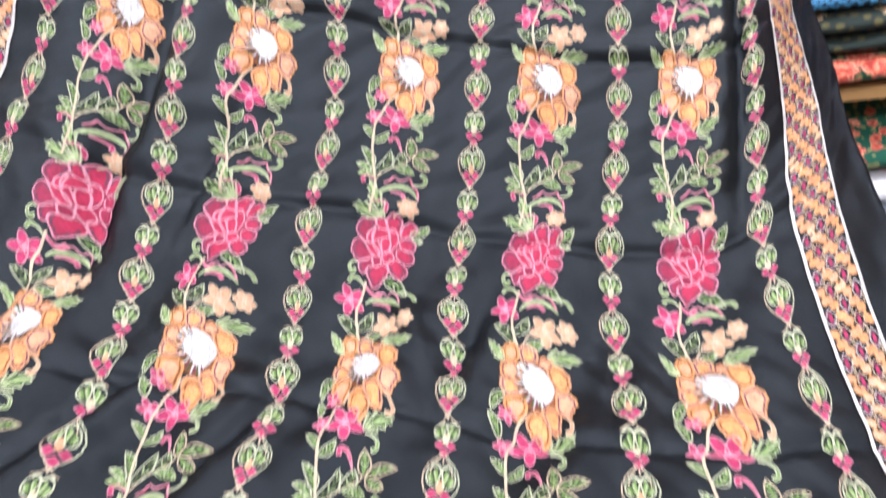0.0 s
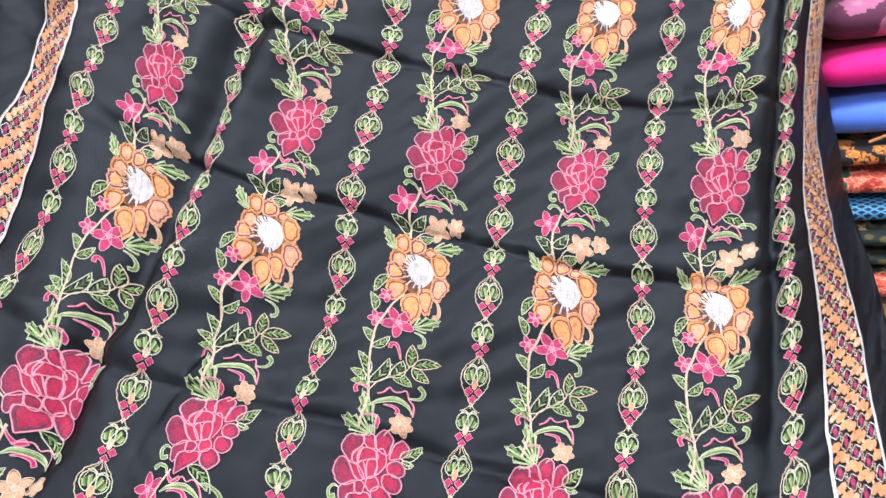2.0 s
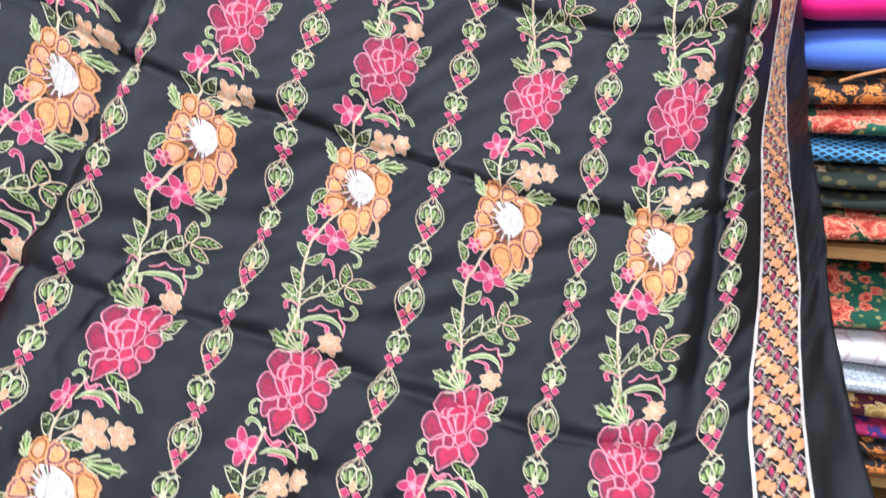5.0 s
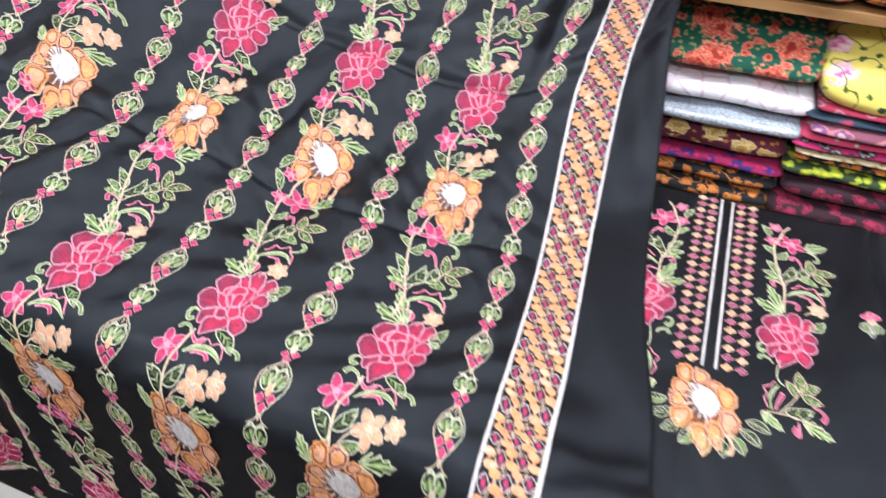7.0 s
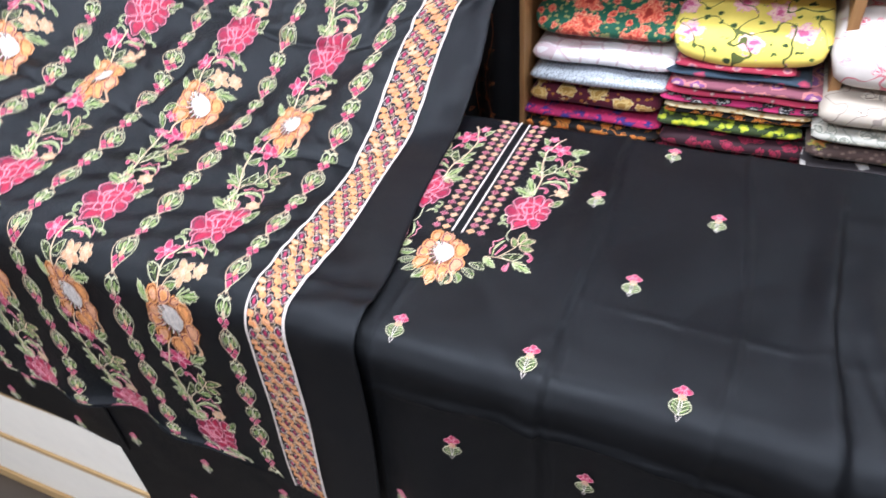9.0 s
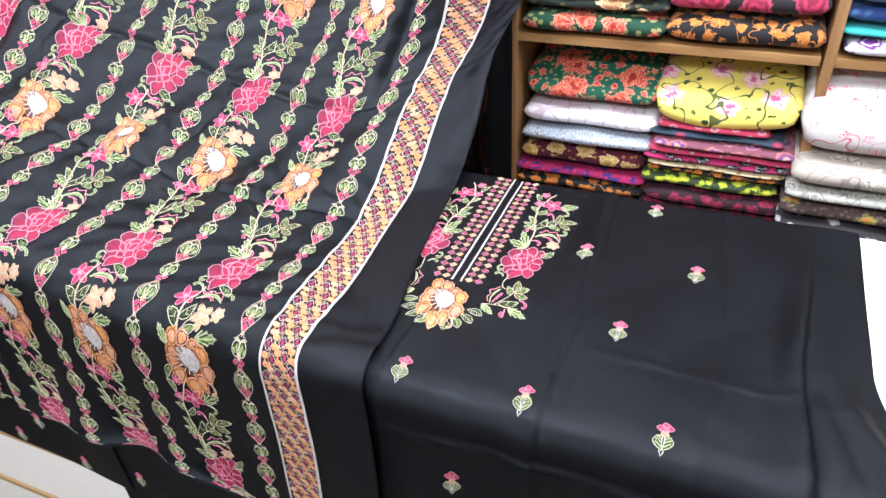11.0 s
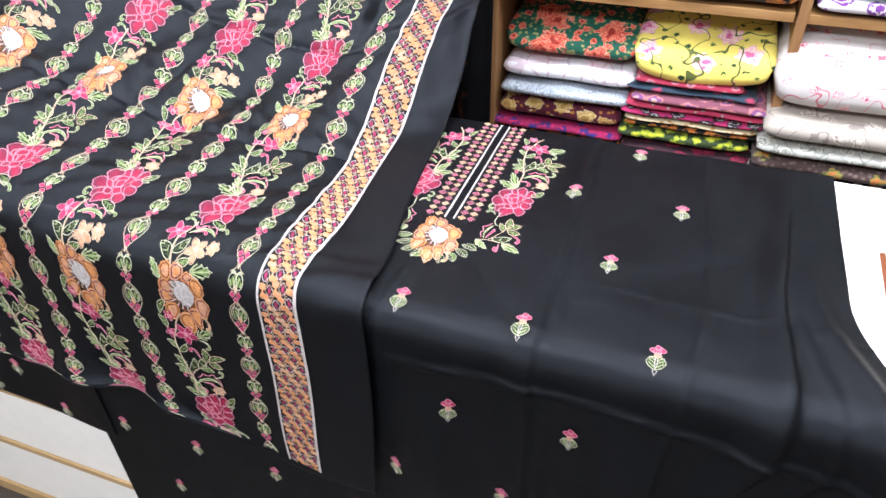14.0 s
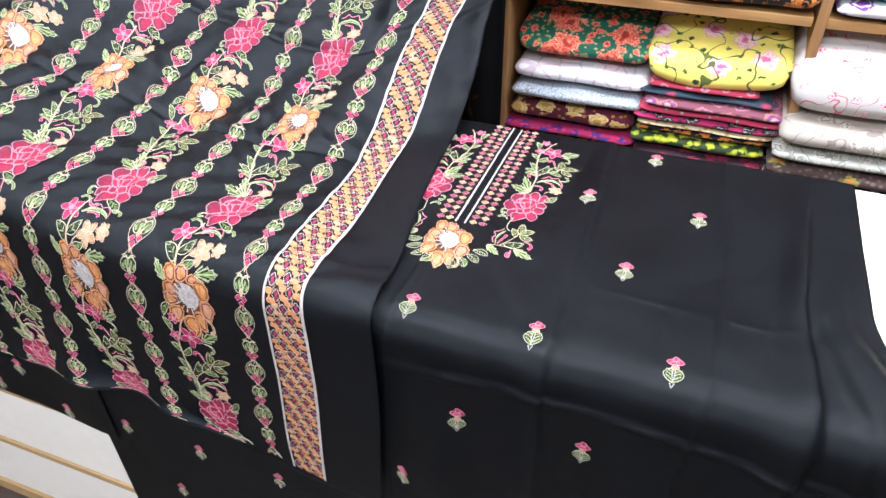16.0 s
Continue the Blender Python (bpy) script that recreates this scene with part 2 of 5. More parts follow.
MAGENTA_MIX = printed("magenta_blue_print", (0.3, 0.01, 0.07), [(24, 0.30, [(0, (0.02, 0.02, 0.16)), (1, (0.08, 0.01, 0.08))], 1.5, 0.1), (60, 0.2, [(0, (0.5, 0.02, 0.1)), (1, (0.4, 0.01, 0.08))], 1.2, 0.4)])
YELLOW_FLORAL = printed("yellow_garden_print", (0.8, 0.66, 0.14), [(30, 0.12, [(0, (0.03, 0.05, 0.02)), (1, (0.12, 0.2, 0.04))], 1.1, 0.55), (11, 0.26, [(0.0, (0.6, 0.12, 0.25)), (0.3, (0.8, 0.4, 0.5)), (0.6, (0.85, 0.62, 0.5)), (0.85, (0.75, 0.35, 0.45))], 0.7, 0.31)], line=(11.0, 0.007, (0.1, 0.12, 0.03)))
LACE_RED = printed("maroon_lace", (0.03, 0.008, 0.014), [(30, 0.36, [(0, (0.32, 0.02, 0.06)), (0.45, (0.06, 0.01, 0.02)), (0.65, (0.26, 0.015, 0.045))], 1.3, 0.1)])
LIME_MIX = printed("yellow_green_print", (0.03, 0.05, 0.015), [(42, 0.40, [(0, (0.62, 0.6, 0.04)), (1, (0.25, 0.34, 0.03))], 1.4, 0.15)])
CREAM_GOLD = printed("cream_gold_cloth", (0.55, 0.46, 0.28), [(50, 0.25, [(0, (0.25, 0.14, 0.05)), (1, (0.4, 0.25, 0.1))], 0.4, 0.0)])
CORAL = printed("coral_cloth", (0.65, 0.06, 0.13), [(26, 0.14, [(0, (0.75, 0.65, 0.55)), (1, (0.4, 0.02, 0.08))], 0.3, 0.0)])
PLUM_MIX = printed("plum_patch_print", (0.22, 0.07, 0.1), [(20, 0.4, [(0.0, (0.55, 0.32, 0.28)), (0.35, (0.2, 0.07, 0.2)), (0.7, (0.5, 0.18, 0.18))], 0.6, 0.2)])
BW_PINK = printed("black_white_pink_print", (0.5, 0.03, 0.14), [(30, 0.4, [(0.0, (0.02, 0.02, 0.02)), (0.4, (0.6, 0.58, 0.55)), (0.6, (0.02, 0.02, 0.025))], 1.4, 0.5)])
NAVY = printed("navy_cloth", (0.025, 0.045, 0.07), [(24, 0.25, [(0, (0.4, 0.05, 0.1)), (1, (0.2, 0.03, 0.07))], 0.5, 0.7)])
WINE = printed("wine_cloth", (0.3, 0.02, 0.05), [(30, 0.25, [(0, (0.1, 0.03, 0.1)), (1, (0.5, 0.2, 0.2))], 0.5, 0.2)])
RED_ROSE = printed("black_red_rose_print", (0.014, 0.01, 0.012), [(13, 0.4, [(0.0, (0.2, 0.01, 0.03)), (0.3, (0.42, 0.03, 0.08)), (0.55, (0.22, 0.012, 0.04)), (0.8, (0.4, 0.05, 0.1))], 0.35, 0.33)])
WHITE_EMB = printed("white_red_embroidered", (0.58, 0.53, 0.50), [(19, 0.17, [(0.0, (0.55, 0.1, 0.16)), (0.25, (0.82, 0.76, 0.72)), (0.5, (0.62, 0.14, 0.2)), (0.7, (0.82, 0.72, 0.68)), (0.88, (0.6, 0.14, 0.2))], 0.5, 0.2)], 0.7, line=(13.0, 0.004, (0.55, 0.14, 0.18)))
CREAM_LEAF = printed("cream_leaf_cloth", (0.50, 0.44, 0.37), [(16, 0.2, [(0.0, (0.72, 0.66, 0.56)), (0.55, (0.3, 0.24, 0.2)), (0.75, (0.74, 0.68, 0.58))], 0.6, 0.4)], line=(15.0, 0.008, (0.3, 0.25, 0.22)))
PAISLEY = printed("grey_paisley_cloth", (0.42, 0.41, 0.36), [(30, 0.4, [(0.0, (0.5, 0.5, 0.43)), (0.5, (0.22, 0.24, 0.2)), (0.65, (0.6, 0.58, 0.5))], 0.7, 0.1)], line=(30.0, 0.02, (0.25, 0.26, 0.22)))
BROWN_ZIG = lattice("brown_zigzag_cloth", (0.09, 0.055, 0.045), (0.2, 0.14, 0.11), 330.0)
BROWN_FLOWER = printed("brown_flower_print", (0.075, 0.045, 0.04), [(70, 0.3, [(0, (0.2, 0.14, 0.11)), (1, (0.12, 0.08, 0.07))], 0.6, 0.3), (14, 0.2, [(0.0, (0.6, 0.2, 0.06)), (0.5, (0.35, 0.3, 0.06)), (0.75, (0.2, 0.2, 0.06))], 1.0, 0.2)])
DARK_LEAF = printed("dark_white_leaf_print", (0.03, 0.025, 0.028), [(26, 0.3, [(0, (0.6, 0.58, 0.55)), (1, (0.35, 0.33, 0.32))], 0.8, 0.2)])
BLUE_MESH = lattice("blue_mesh_cloth", (0.012, 0.03, 0.06), (0.1, 0.4, 0.75), 190.0)
HOT_PINK = printed("hot_pink_cloth", (0.8, 0.008, 0.2), [(40, 0.2, [(0, (0.7, 0.006, 0.17)), (1, (0.85, 0.01, 0.24))], 0.5, 0.0)])
BLUE = printed("cornflower_cloth", (0.09, 0.2, 0.72), [(6, 0.03, [(0, (0.1, 0.22, 0.75)), (1, (0.08, 0.18, 0.7))], 0.2, 0.0)])
PLUM_PRINT = printed("plum_pink_print", (0.1, 0.02, 0.05), [(16, 0.36, [(0.0, (0.55, 0.25, 0.35)), (0.5, (0.4, 0.12, 0.22))], 0.6, 0.2)])
TEAL = printed("turquoise_cloth", (0.05, 0.5, 0.48), [(30, 0.2, [(0, (0.06, 0.45, 0.44)), (1, (0.05, 0.52, 0.5))], 0.4, 0.0)])
PURPLE_W = printed("purple_white_print", (0.6, 0.56, 0.56), [(20, 0.4, [(0.0, (0.14, 0.03, 0.2)), (0.5, (0.55, 0.5, 0.52)), (0.7, (0.16, 0.04, 0.22))], 0.6, 0.6)])
BLUE_PAT = printed("indigo_print", (0.03, 0.07, 0.25), [(28, 0.3, [(0, (0.1, 0.22, 0.45)), (1, (0.03, 0.06, 0.2))], 0.6, 0.3)])
SILVER = wrapped("bagged_grey_print", (0.5, 0.55, 0.6), (0.12, 0.14, 0.16), 120.0)
WHITE_BAG = wrapped("bagged_white_cloth", (0.82, 0.78, 0.8), (0.62, 0.45, 0.5), 25.0)

# ---------------------------------------------------------------- building helpers


def mesh_ob(name, verts, faces, mats, parent=None, label="", index=None, smooth=True):
    me = bpy.data.meshes.new(name)
    me.from_pydata([tuple(map(float, p)) for p in verts], [], [tuple(map(int, f)) for f in faces])
    for m in mats if isinstance(mats, (list, tuple)) else [mats]:
        me.materials.append(m)
    if index is not None:
        me.polygons.foreach_set("material_index", np.asarray(index, dtype=np.int32))
    me.polygons.foreach_set("use_smooth", np.full(len(me.polygons), smooth))
    me.update()
    ob = new(name, me)
    if parent:
        ob.parent = parent
    if label:
        tagged(ob, label)
    return ob


def box(name, lo, hi, mat, parent=None, label="", bevel=0.002):
    bm = bmesh.new()
    bmesh.ops.create_cube(bm, size=1.0)
    for v in bm.verts:
        v.co = Vector([lo[i] + (v.co[i] + 0.5) * (hi[i] - lo[i]) for i in range(3)])
    if bevel:
        bmesh.ops.bevel(bm, geom=bm.edges[:], offset=bevel, segments=2, affect="EDGES", profile=0.7)
    me = bpy.data.meshes.new(name)
    bm.to_mesh(me)
    bm.free()
    me.materials.append(mat)
    ob = new(name, me)
    if parent:
        ob.parent = parent
    if label:
        tagged(ob, label)
    return ob


def thing(name, label, category, group="", kind=""):
    return tagged(new(name), label, category, group, kind)


def smooth(a, b, x):
    t = np.clip((x - a) / (b - a), 0, 1)
    return t * t * (3 - 2 * t)


def bell(x, mid, width):
    return np.exp(-(((x - mid) / width) ** 2))


def crease(x, mid, width):
    return np.clip(1 - np.abs(x - mid) / width, 0, 1)


class Sheet:
    """A cloth as a fine grid of places over its own flat measure: a across, b along."""

    def __init__(self, a, b, place):
        self.a, self.b = a, b
        aa, bb = np.meshgrid(a, b, indexing="ij")
        self.p = np.stack(place(aa, bb), -1)
        da, db = np.gradient(self.p, a, axis=0), np.gradient(self.p, b, axis=1)
        n = np.cross(da, db)
        self.n = n / np.maximum(np.linalg.norm(n, axis=-1, keepdims=True), 1e-9)

    def at(self, a, b, h):
        fa = np.clip((a - self.a[0]) / (self.a[1] - self.a[0]), 0, len(self.a) - 1.001)
        fb = np.clip((b - self.b[0]) / (self.b[1] - self.b[0]), 0, len(self.b) - 1.001)
        i, j = fa.astype(int), fb.astype(int)
        u, w = (fa - i)[:, None], (fb - j)[:, None]

        def mix(g):
            return (g[i, j] * (1 - u) + g[i + 1, j] * u) * (1 - w) + (g[i, j + 1] * (1 - u) + g[i + 1, j + 1] * u) * w

        return mix(self.p) + mix(self.n) * h[:, None]

    def build(self, name, mat, parent=None, keep=None, thick=0.0012):
        na, nb = len(self.a), len(self.b)
        idx = np.arange(na * nb).reshape(na, nb)
        quads = np.stack([idx[:-1, :-1], idx[1:, :-1], idx[1:, 1:], idx[:-1, 1:]], -1)
        if keep is not None:
            quads = quads[keep(*np.meshgrid((self.a[1:] + self.a[:-1]) / 2, (self.b[1:] + self.b[:-1]) / 2, indexing="ij"))]
        ob = mesh_ob(name, self.p.reshape(-1, 3), quads.reshape(-1, 4), mat, parent)
        so = ob.modifiers.new("thickness", "SOLIDIFY")
        so.thickness, so.offset = thick, -1
        return ob


class Stitch:
    """Embroidery drawn on a cloth's flat measure as raised fills and cords, then laid on the cloth."""

    def __init__(self, sheet):
        self.sheet, self.v, self.f, self.m = sheet, [], [], []
        self.at, self.k, self.subs, self.top = (0.0, 0.0), (1.0, 1.0), [], True

    def sub(self, name):
        """A piece of its own, laid as a child of this one."""
        if not self.top:
            return self
        piece = Stitch(self.sheet)
        piece.top = False
        self.subs.append((name, piece))
        return piece

    def fill(self, pts, mat, h=0.0010):
        pts = np.asarray(pts, float) * self.k + self.at
        c, n, k = pts.mean(0), len(pts), len(self.v)
        self.v.append((*c, h + 0.0003))
        mid = c + (pts - c) * 0.6
        self.v += [(*p, h + 0.0002) for p in mid] + [(*p, h - 0.0001) for p in pts]
        for i in range(n):
            j = (i + 1) % n
            self.f += [(k, k + 1 + i, k + 1 + j), (k + 1 + i, k + 1 + n + i, k + 1 + n + j, k + 1 + j)]
            self.m += [THREADS.index(mat)] * 2

    def line(self, pts, width, mat, h=0.0020, closed=False):
        pts = np.asarray(pts, float) * self.k + self.at
        if closed:
            pts = np.vstack([pts, pts[:1]])
        d = np.gradient(pts, axis=0)
        d /= np.maximum(np.linalg.norm(d, axis=1, keepdims=True), 1e-9)
        s = np.stack([-d[:, 1], d[:, 0]], 1) * width / 2
        k, n = len(self.v), len(pts)
        for p, q in zip(pts, s):
            self.v += [(*(p - q), h - 0.0003), (*p, h + 0.0002), (*(p + q), h - 0.0003)]
        for i in range(n - 1):
            a = k + 3 * i
            self.f += [(a, a + 3, a + 4, a + 1), (a + 1, a + 4, a + 5, a + 2)]
            self.m += [THREADS.index(mat)] * 2

    def lay(self, name, parent, label="", lo=-9, hi=9):
        ob = self.lay_own(name, parent, label, lo, hi)
        for piece_name, piece in self.subs:
            piece.lay_own(piece_name, ob or parent, "", lo, hi)
        return ob

    def lay_own(self, name, parent, label, lo, hi):
        if not self.v:
            return None
        v = np.array(self.v)
        if v[:, 1].min() < lo or v[:, 1].max() > hi:
            ok = (v[:, 1] >= lo) & (v[:, 1] <= hi)
            pairs = [(f, m) for f, m in zip(self.f, self.m) if all(ok[i] for i in f)]
            self.f, self.m = [f for f, _ in pairs], [m for _, m in pairs]
            if not self.f:
                return None
        p = self.sheet.at(v[:, 0], v[:, 1], v[:, 2])
        faces = [tuple(reversed(f)) for f in self.f] if self.flip else self.f
        used = sorted(set(self.m))
        return mesh_ob(name, p, faces, [THREADS[i] for i in used], parent, label, [used.index(i) for i in self.m])

    flip = False


def arc(n):
    return np.linspace(0, 2 * math.pi, n, endpoint=False)


def turned(pts, at, ang, sx=1.0, sy=1.0):
    c, s = math.cos(ang), math.sin(ang)
    x, y = pts[:, 0] * sx, pts[:, 1] * sy
    return np.stack([at[0] + c * x - s * y, at[1] + s * x + c * y], 1)


def petal(length, width, blunt=0.35, n=12):
    t = arc(n)
    x = length * (0.5 - 0.5 * np.cos(t))
    y = width / 2 * np.sin(t) * (1 + blunt * (x / length * 2 - 1))
    return np.stack([x, y], 1)


def leaf(st, at, ang, length, width, veins=True, outline=None, inside=None):
    outline = outline or LIME
    t = np.linspace(0, 1, 9)
    curl = 0.10 * length * np.sin(math.pi * t)
    up = np.stack([t * length, width / 2 * np.sin(math.pi * t) ** 0.8 + curl], 1)
    dn = np.stack([t * length, -width / 2 * np.sin(math.pi * t) ** 0.8 + curl], 1)
    loop = np.vstack([up, dn[-2:0:-1]])
    if inside:
        half = np.vstack([up * (0.96, 0.9), np.stack([t * length, curl], 1)[-2:0:-1]])
        st.fill(turned(half, at, ang), inside)
    st.line(turned(loop, at, ang), 0.0008, outline, closed=True)
    st.line(turned(np.stack([t * length * 0.95, curl], 1), at, ang), 0.0007, outline)
    if veins:
        for f in (0.2, 0.38, 0.56, 0.72):
            for sgn in (-1, 1):
                st.line(turned(np.array([(f * length, 0.09 * length), ((f + 0.13) * length, sgn * width * 0.36 + 0.09 * length)]), at, ang), 0.0007, GREEN if sgn > 0 else outline)


UNIT = (0.00054, 0.00066)  # one unit of the motif charts, across and along the cloth (charts run downwards)


class Chart:
    """A motif drawn on squared paper: turns its units into the cloth's own measure round the motif's middle."""

    def __init__(self, sheet, at, middle, side=1.0, scale=1.0, lean=0.10, along=1.0):
        self.sheet, self.at, self.mid, self.lean = sheet, at, middle, lean
        self.k = (UNIT[0] * side * scale, UNIT[1] * scale * along)

    def pen(self):
        return Stitch(self.sheet)

    def __call__(self, pts):
        p = np.atleast_2d(np.asarray(pts, float))
        dy = p[:, 1] - self.mid[1]
        return np.stack([self.at[0] + (p[:, 0] - self.mid[0] + self.lean * dy) * self.k[0], self.at[1] - dy * self.k[1]], 1)


def rounded(pts, n=3):
    """A closed outline through its corners, eased between them."""
    p = np.asarray(pts, float)
    a, b, c, d = np.roll(p, 1, 0), p, np.roll(p, -1, 0), np.roll(p, -2, 0)
    out = []
    for t in np.arange(n) / n:
        out.append(0.5 * (2 * b + (c - a) * t + (2 * a - 5 * b + 4 * c - d) * t**2 + (3 * b - a - 3 * c + d) * t**3))
    return np.stack(out, 1).reshape(-1, 2)


def eased(pts, n=4):
    """An open line eased through its corners."""
    p = np.asarray(pts, float)
    q = np.vstack([2 * p[0] - p[1], p, 2 * p[-1] - p[-2]])
    out = []
    for i in range(len(p) - 1):
        a, b, c, d = q[i : i + 4]
        for t in np.arange(n) / n:
            out.append(0.5 * (2 * b + (c - a) * t + (2 * a - 5 * b + 4 * c - d) * t**2 + (3 * b - a - 3 * c + d) * t**3))
    return np.vstack([out, p[-1]])


def shrunk(pts, k):
    c = pts.mean(0)
    return c + (pts - c) * k


def chart_leaf(st, ch, base, tip, width, edge=None, inside=None, bend=0.12, veins=4):
    """An outlined leaf with short hatched stitches on either side of its midrib."""
    st = st.sub("leaf")
    edge, inside = edge or PALE, inside or GREEN
    base, tip = np.array(base, float), np.array(tip, float)
    d = tip - base
    n = np.array((-d[1], d[0])) / max(np.linalg.norm(d), 1e-6)
    l = np.linalg.norm(d)
    t = np.linspace(0, 1, 8)
    mid = base + t[:, None] * d + (bend * l * np.sin(math.pi * t))[:, None] * n
    half = (width / 2 * np.sin(math.pi * t**0.85) ** 0.8)[:, None] * n
    st.line(ch(np.vstack([mid + half, (mid - half)[-2:0:-1]])), 0.0011, edge, 0.0018, closed=True)
    st.line(ch(mid[:7]), 0.0010, edge if veins < 3 else inside, 0.0016)
    for i in range(1, veins + 1):
        f = i / (veins + 1.5)
        q = base + f * d + bend * l * math.sin(math.pi * f) * n
        w = width * 0.40 * math.sin(math.pi * f**0.85)
        for sg in (-1, 1):
            st.line(ch([q, q + d * 0.12 + n * sg * w * 0.55, q + d * 0.17 + n * sg * w * 0.85]), 0.0013, LIME if (i + sg) % 2 else inside, 0.0015)


def chart_lobed(st, ch, base, tip, width):
    """A broad leaf cut into pointed lobes, lime stripes inside a pale outline."""
    st = st.sub("leaf")
    base, tip = np.array(base, float), np.array(tip, float)
    d = tip - base
    n = np.array((-d[1], d[0])) / max(np.linalg.norm(d), 1e-6)
    prof = [(0, 0.10), (0.16, 0.34), (0.34, 0.62), (0.38, 0.36), (0.58, 0.60), (0.66, 0.30), (0.84, 0.38), (0.86, 0.16), (1.0, 0.0)]
    up = [base + d * f + n * width * 0.62 * w for f, w in prof]
    dn = [base + d * min(1, f * 0.94 + 0.02) - n * width * 0.62 * w for f, w in prof]
    st.line(ch(np.array(up + dn[-2::-1])), 0.0010, PALE, 0.0018, closed=True)
    for f0, f1, w in ((0.05, 0.92, 0.0), (0.12, 0.60, 0.30), (0.12, 0.58, -0.30), (0.34, 0.82, 0.15), (0.34, 0.80, -0.15), (0.06, 0.36, 0.42), (0.06, 0.36, -0.42)):
        a, b = base + d * f0 + n * width * w * 0.25, base + d * f1 + n * width * w
        st.line(ch([a, (a + b) / 2 + n * w * 2, b]), 0.0024 if w == 0 else 0.0018, (LIME, GREEN)[abs(int(w * 20)) % 2], 0.0014)


def chart_star(st, ch, at, r, mat=None, n=5, turn=0.3, thin=0.62):
    st = st.sub("blossom")
    mat = mat or CERISE
    rim = PINK if mat is CERISE else CREAM
    at = np.array(at, float)
    for k in range(n):
        out = turned(petal(r, r * thin, -0.15, 10), at, turn + k * 2 * math.pi / n)
        st.fill(ch(shrunk(out, 0.86)), mat, 0.0010)
        st.line(ch(out), 0.0010, rim, 0.0017, closed=True)
    st.fill(ch(at + np.stack([np.cos(arc(7)), np.sin(arc(7))], 1) * r * 0.2), rim if mat is CERISE else CREAM, 0.0020)


def chart_comma(st, ch, pts, mat=None, edge=None, width=7.0):
    """A fat curled stroke that tapers to its tail, inside a light edge."""
    st = st.sub("curl")
    mid = eased(pts, 4)
    d = np.gradient(mid, axis=0)
    d /= np.maximum(np.linalg.norm(d, axis=1, keepdims=True), 1e-6)
    n = np.stack([-d[:, 1], d[:, 0]], 1)
    w = (width / 2 * (1 - 0.8 * np.linspace(0, 1, len(mid)) ** 1.5))[:, None]
    loop = np.vstack([mid + n * w, (mid - n * w)[::-1]])
    k = len(mid)
    for i in range(k - 1):
        st.fill(ch([mid[i] + n[i] * w[i] * 0.8, mid[i + 1] + n[i + 1] * w[i + 1] * 0.8, mid[i + 1] - n[i + 1] * w[i + 1] * 0.8, mid[i] - n[i] * w[i] * 0.8]), mat or CERISE, 0.0010)
    st.line(ch(loop), 0.0009, edge or PINK, 0.0017, closed=True)


def chart_plume(st, ch, ridge, ripple, under):
    """A curved band of lime stripes with a rippled pink crest and a cerise lining."""
    st = st.sub("plume")
    r = eased(ridge, 4)
    for dy, mat, w in ((-1.8, PALE, 0.0011), (1.0, LIME, 0.0017), (4.0, GREEN, 0.0016), (6.5, PALE, 0.0010)):
        t = np.sin(np.linspace(0.15, math.pi, len(r)))
        st.line(ch(r + np.stack([0 * t, dy * t], 1)), w, mat, 0.0016)
    st.line(ch(eased(ripple, 3)), 0.0013, PINK, 0.0018)
    st.line(ch(shrunk(eased(ripple, 3), 0.93)), 0.0011, ROSE, 0.0014)
    chart_comma(st, ch, under, CERISE, PINK, 6.0)


PEONY_RIM = [  # outer petals
    [(973, 310), (982, 298), (995, 295), (1007, 298), (1005, 308), (993, 322), (990, 332), (982, 327), (973, 318)],
    [(1005, 292), (1012, 288), (1020, 292), (1027, 307), (1015, 310), (1007, 303)],
    [(1022, 287), (1035, 278), (1047, 285), (1048, 302), (1045, 313), (1028, 308), (1022, 297)],
    [(1052, 292), (1062, 285), (1073, 295), (1072, 307), (1057, 315), (1048, 317), (1050, 303)],
    [(1050, 323), (1062, 317), (1073, 323), (1075, 333), (1065, 340), (1053, 338), (1048, 332)],
    [(1045, 343), (1057, 338), (1070, 342), (1073, 353), (1065, 363), (1053, 363), (1045, 355)],
    [(1032, 367), (1043, 360), (1057, 367), (1063, 377), (1058, 388), (1050, 395), (1038, 387), (1032, 375)],
    [(980, 370), (993, 360), (1002, 358), (1003, 373), (995, 377), (990, 390), (983, 388), (980, 378)],
    [(965, 335), (975, 328), (987, 335), (997, 350), (1005, 357), (983, 368), (970, 363), (967, 357), (962, 350)],
    [(995, 377), (1012, 373), (1028, 372), (1033, 385), (1020, 397), (1007, 407), (1002, 410), (998, 400), (993, 387)],
]
PEONY_HEART = [  # the cup of narrow petals in the middle
    [(993, 320), (1007, 310), (1003, 323), (1002, 333), (995, 333), (992, 327)],
    [(987, 335), (995, 335), (1005, 338), (1017, 353), (1007, 357), (997, 350)],
    [(1000, 323), (1005, 313), (1017, 310), (1028, 313), (1032, 322), (1020, 325), (1007, 330), (1002, 332)],
    [(1028, 313), (1037, 307), (1043, 315), (1045, 328), (1038, 342), (1032, 347), (1033, 332)],
    [(1003, 335), (1010, 328), (1018, 343), (1022, 352), (1015, 352), (1007, 343)],
    [(1017, 328), (1027, 322), (1033, 332), (1032, 347), (1023, 352), (1018, 342)],
    [(1003, 360), (1012, 357), (1020, 362), (1018, 373), (1010, 375), (1003, 368)],
    [(1022, 353), (1032, 348), (1040, 355), (1040, 365), (1030, 370), (1022, 363)],
]


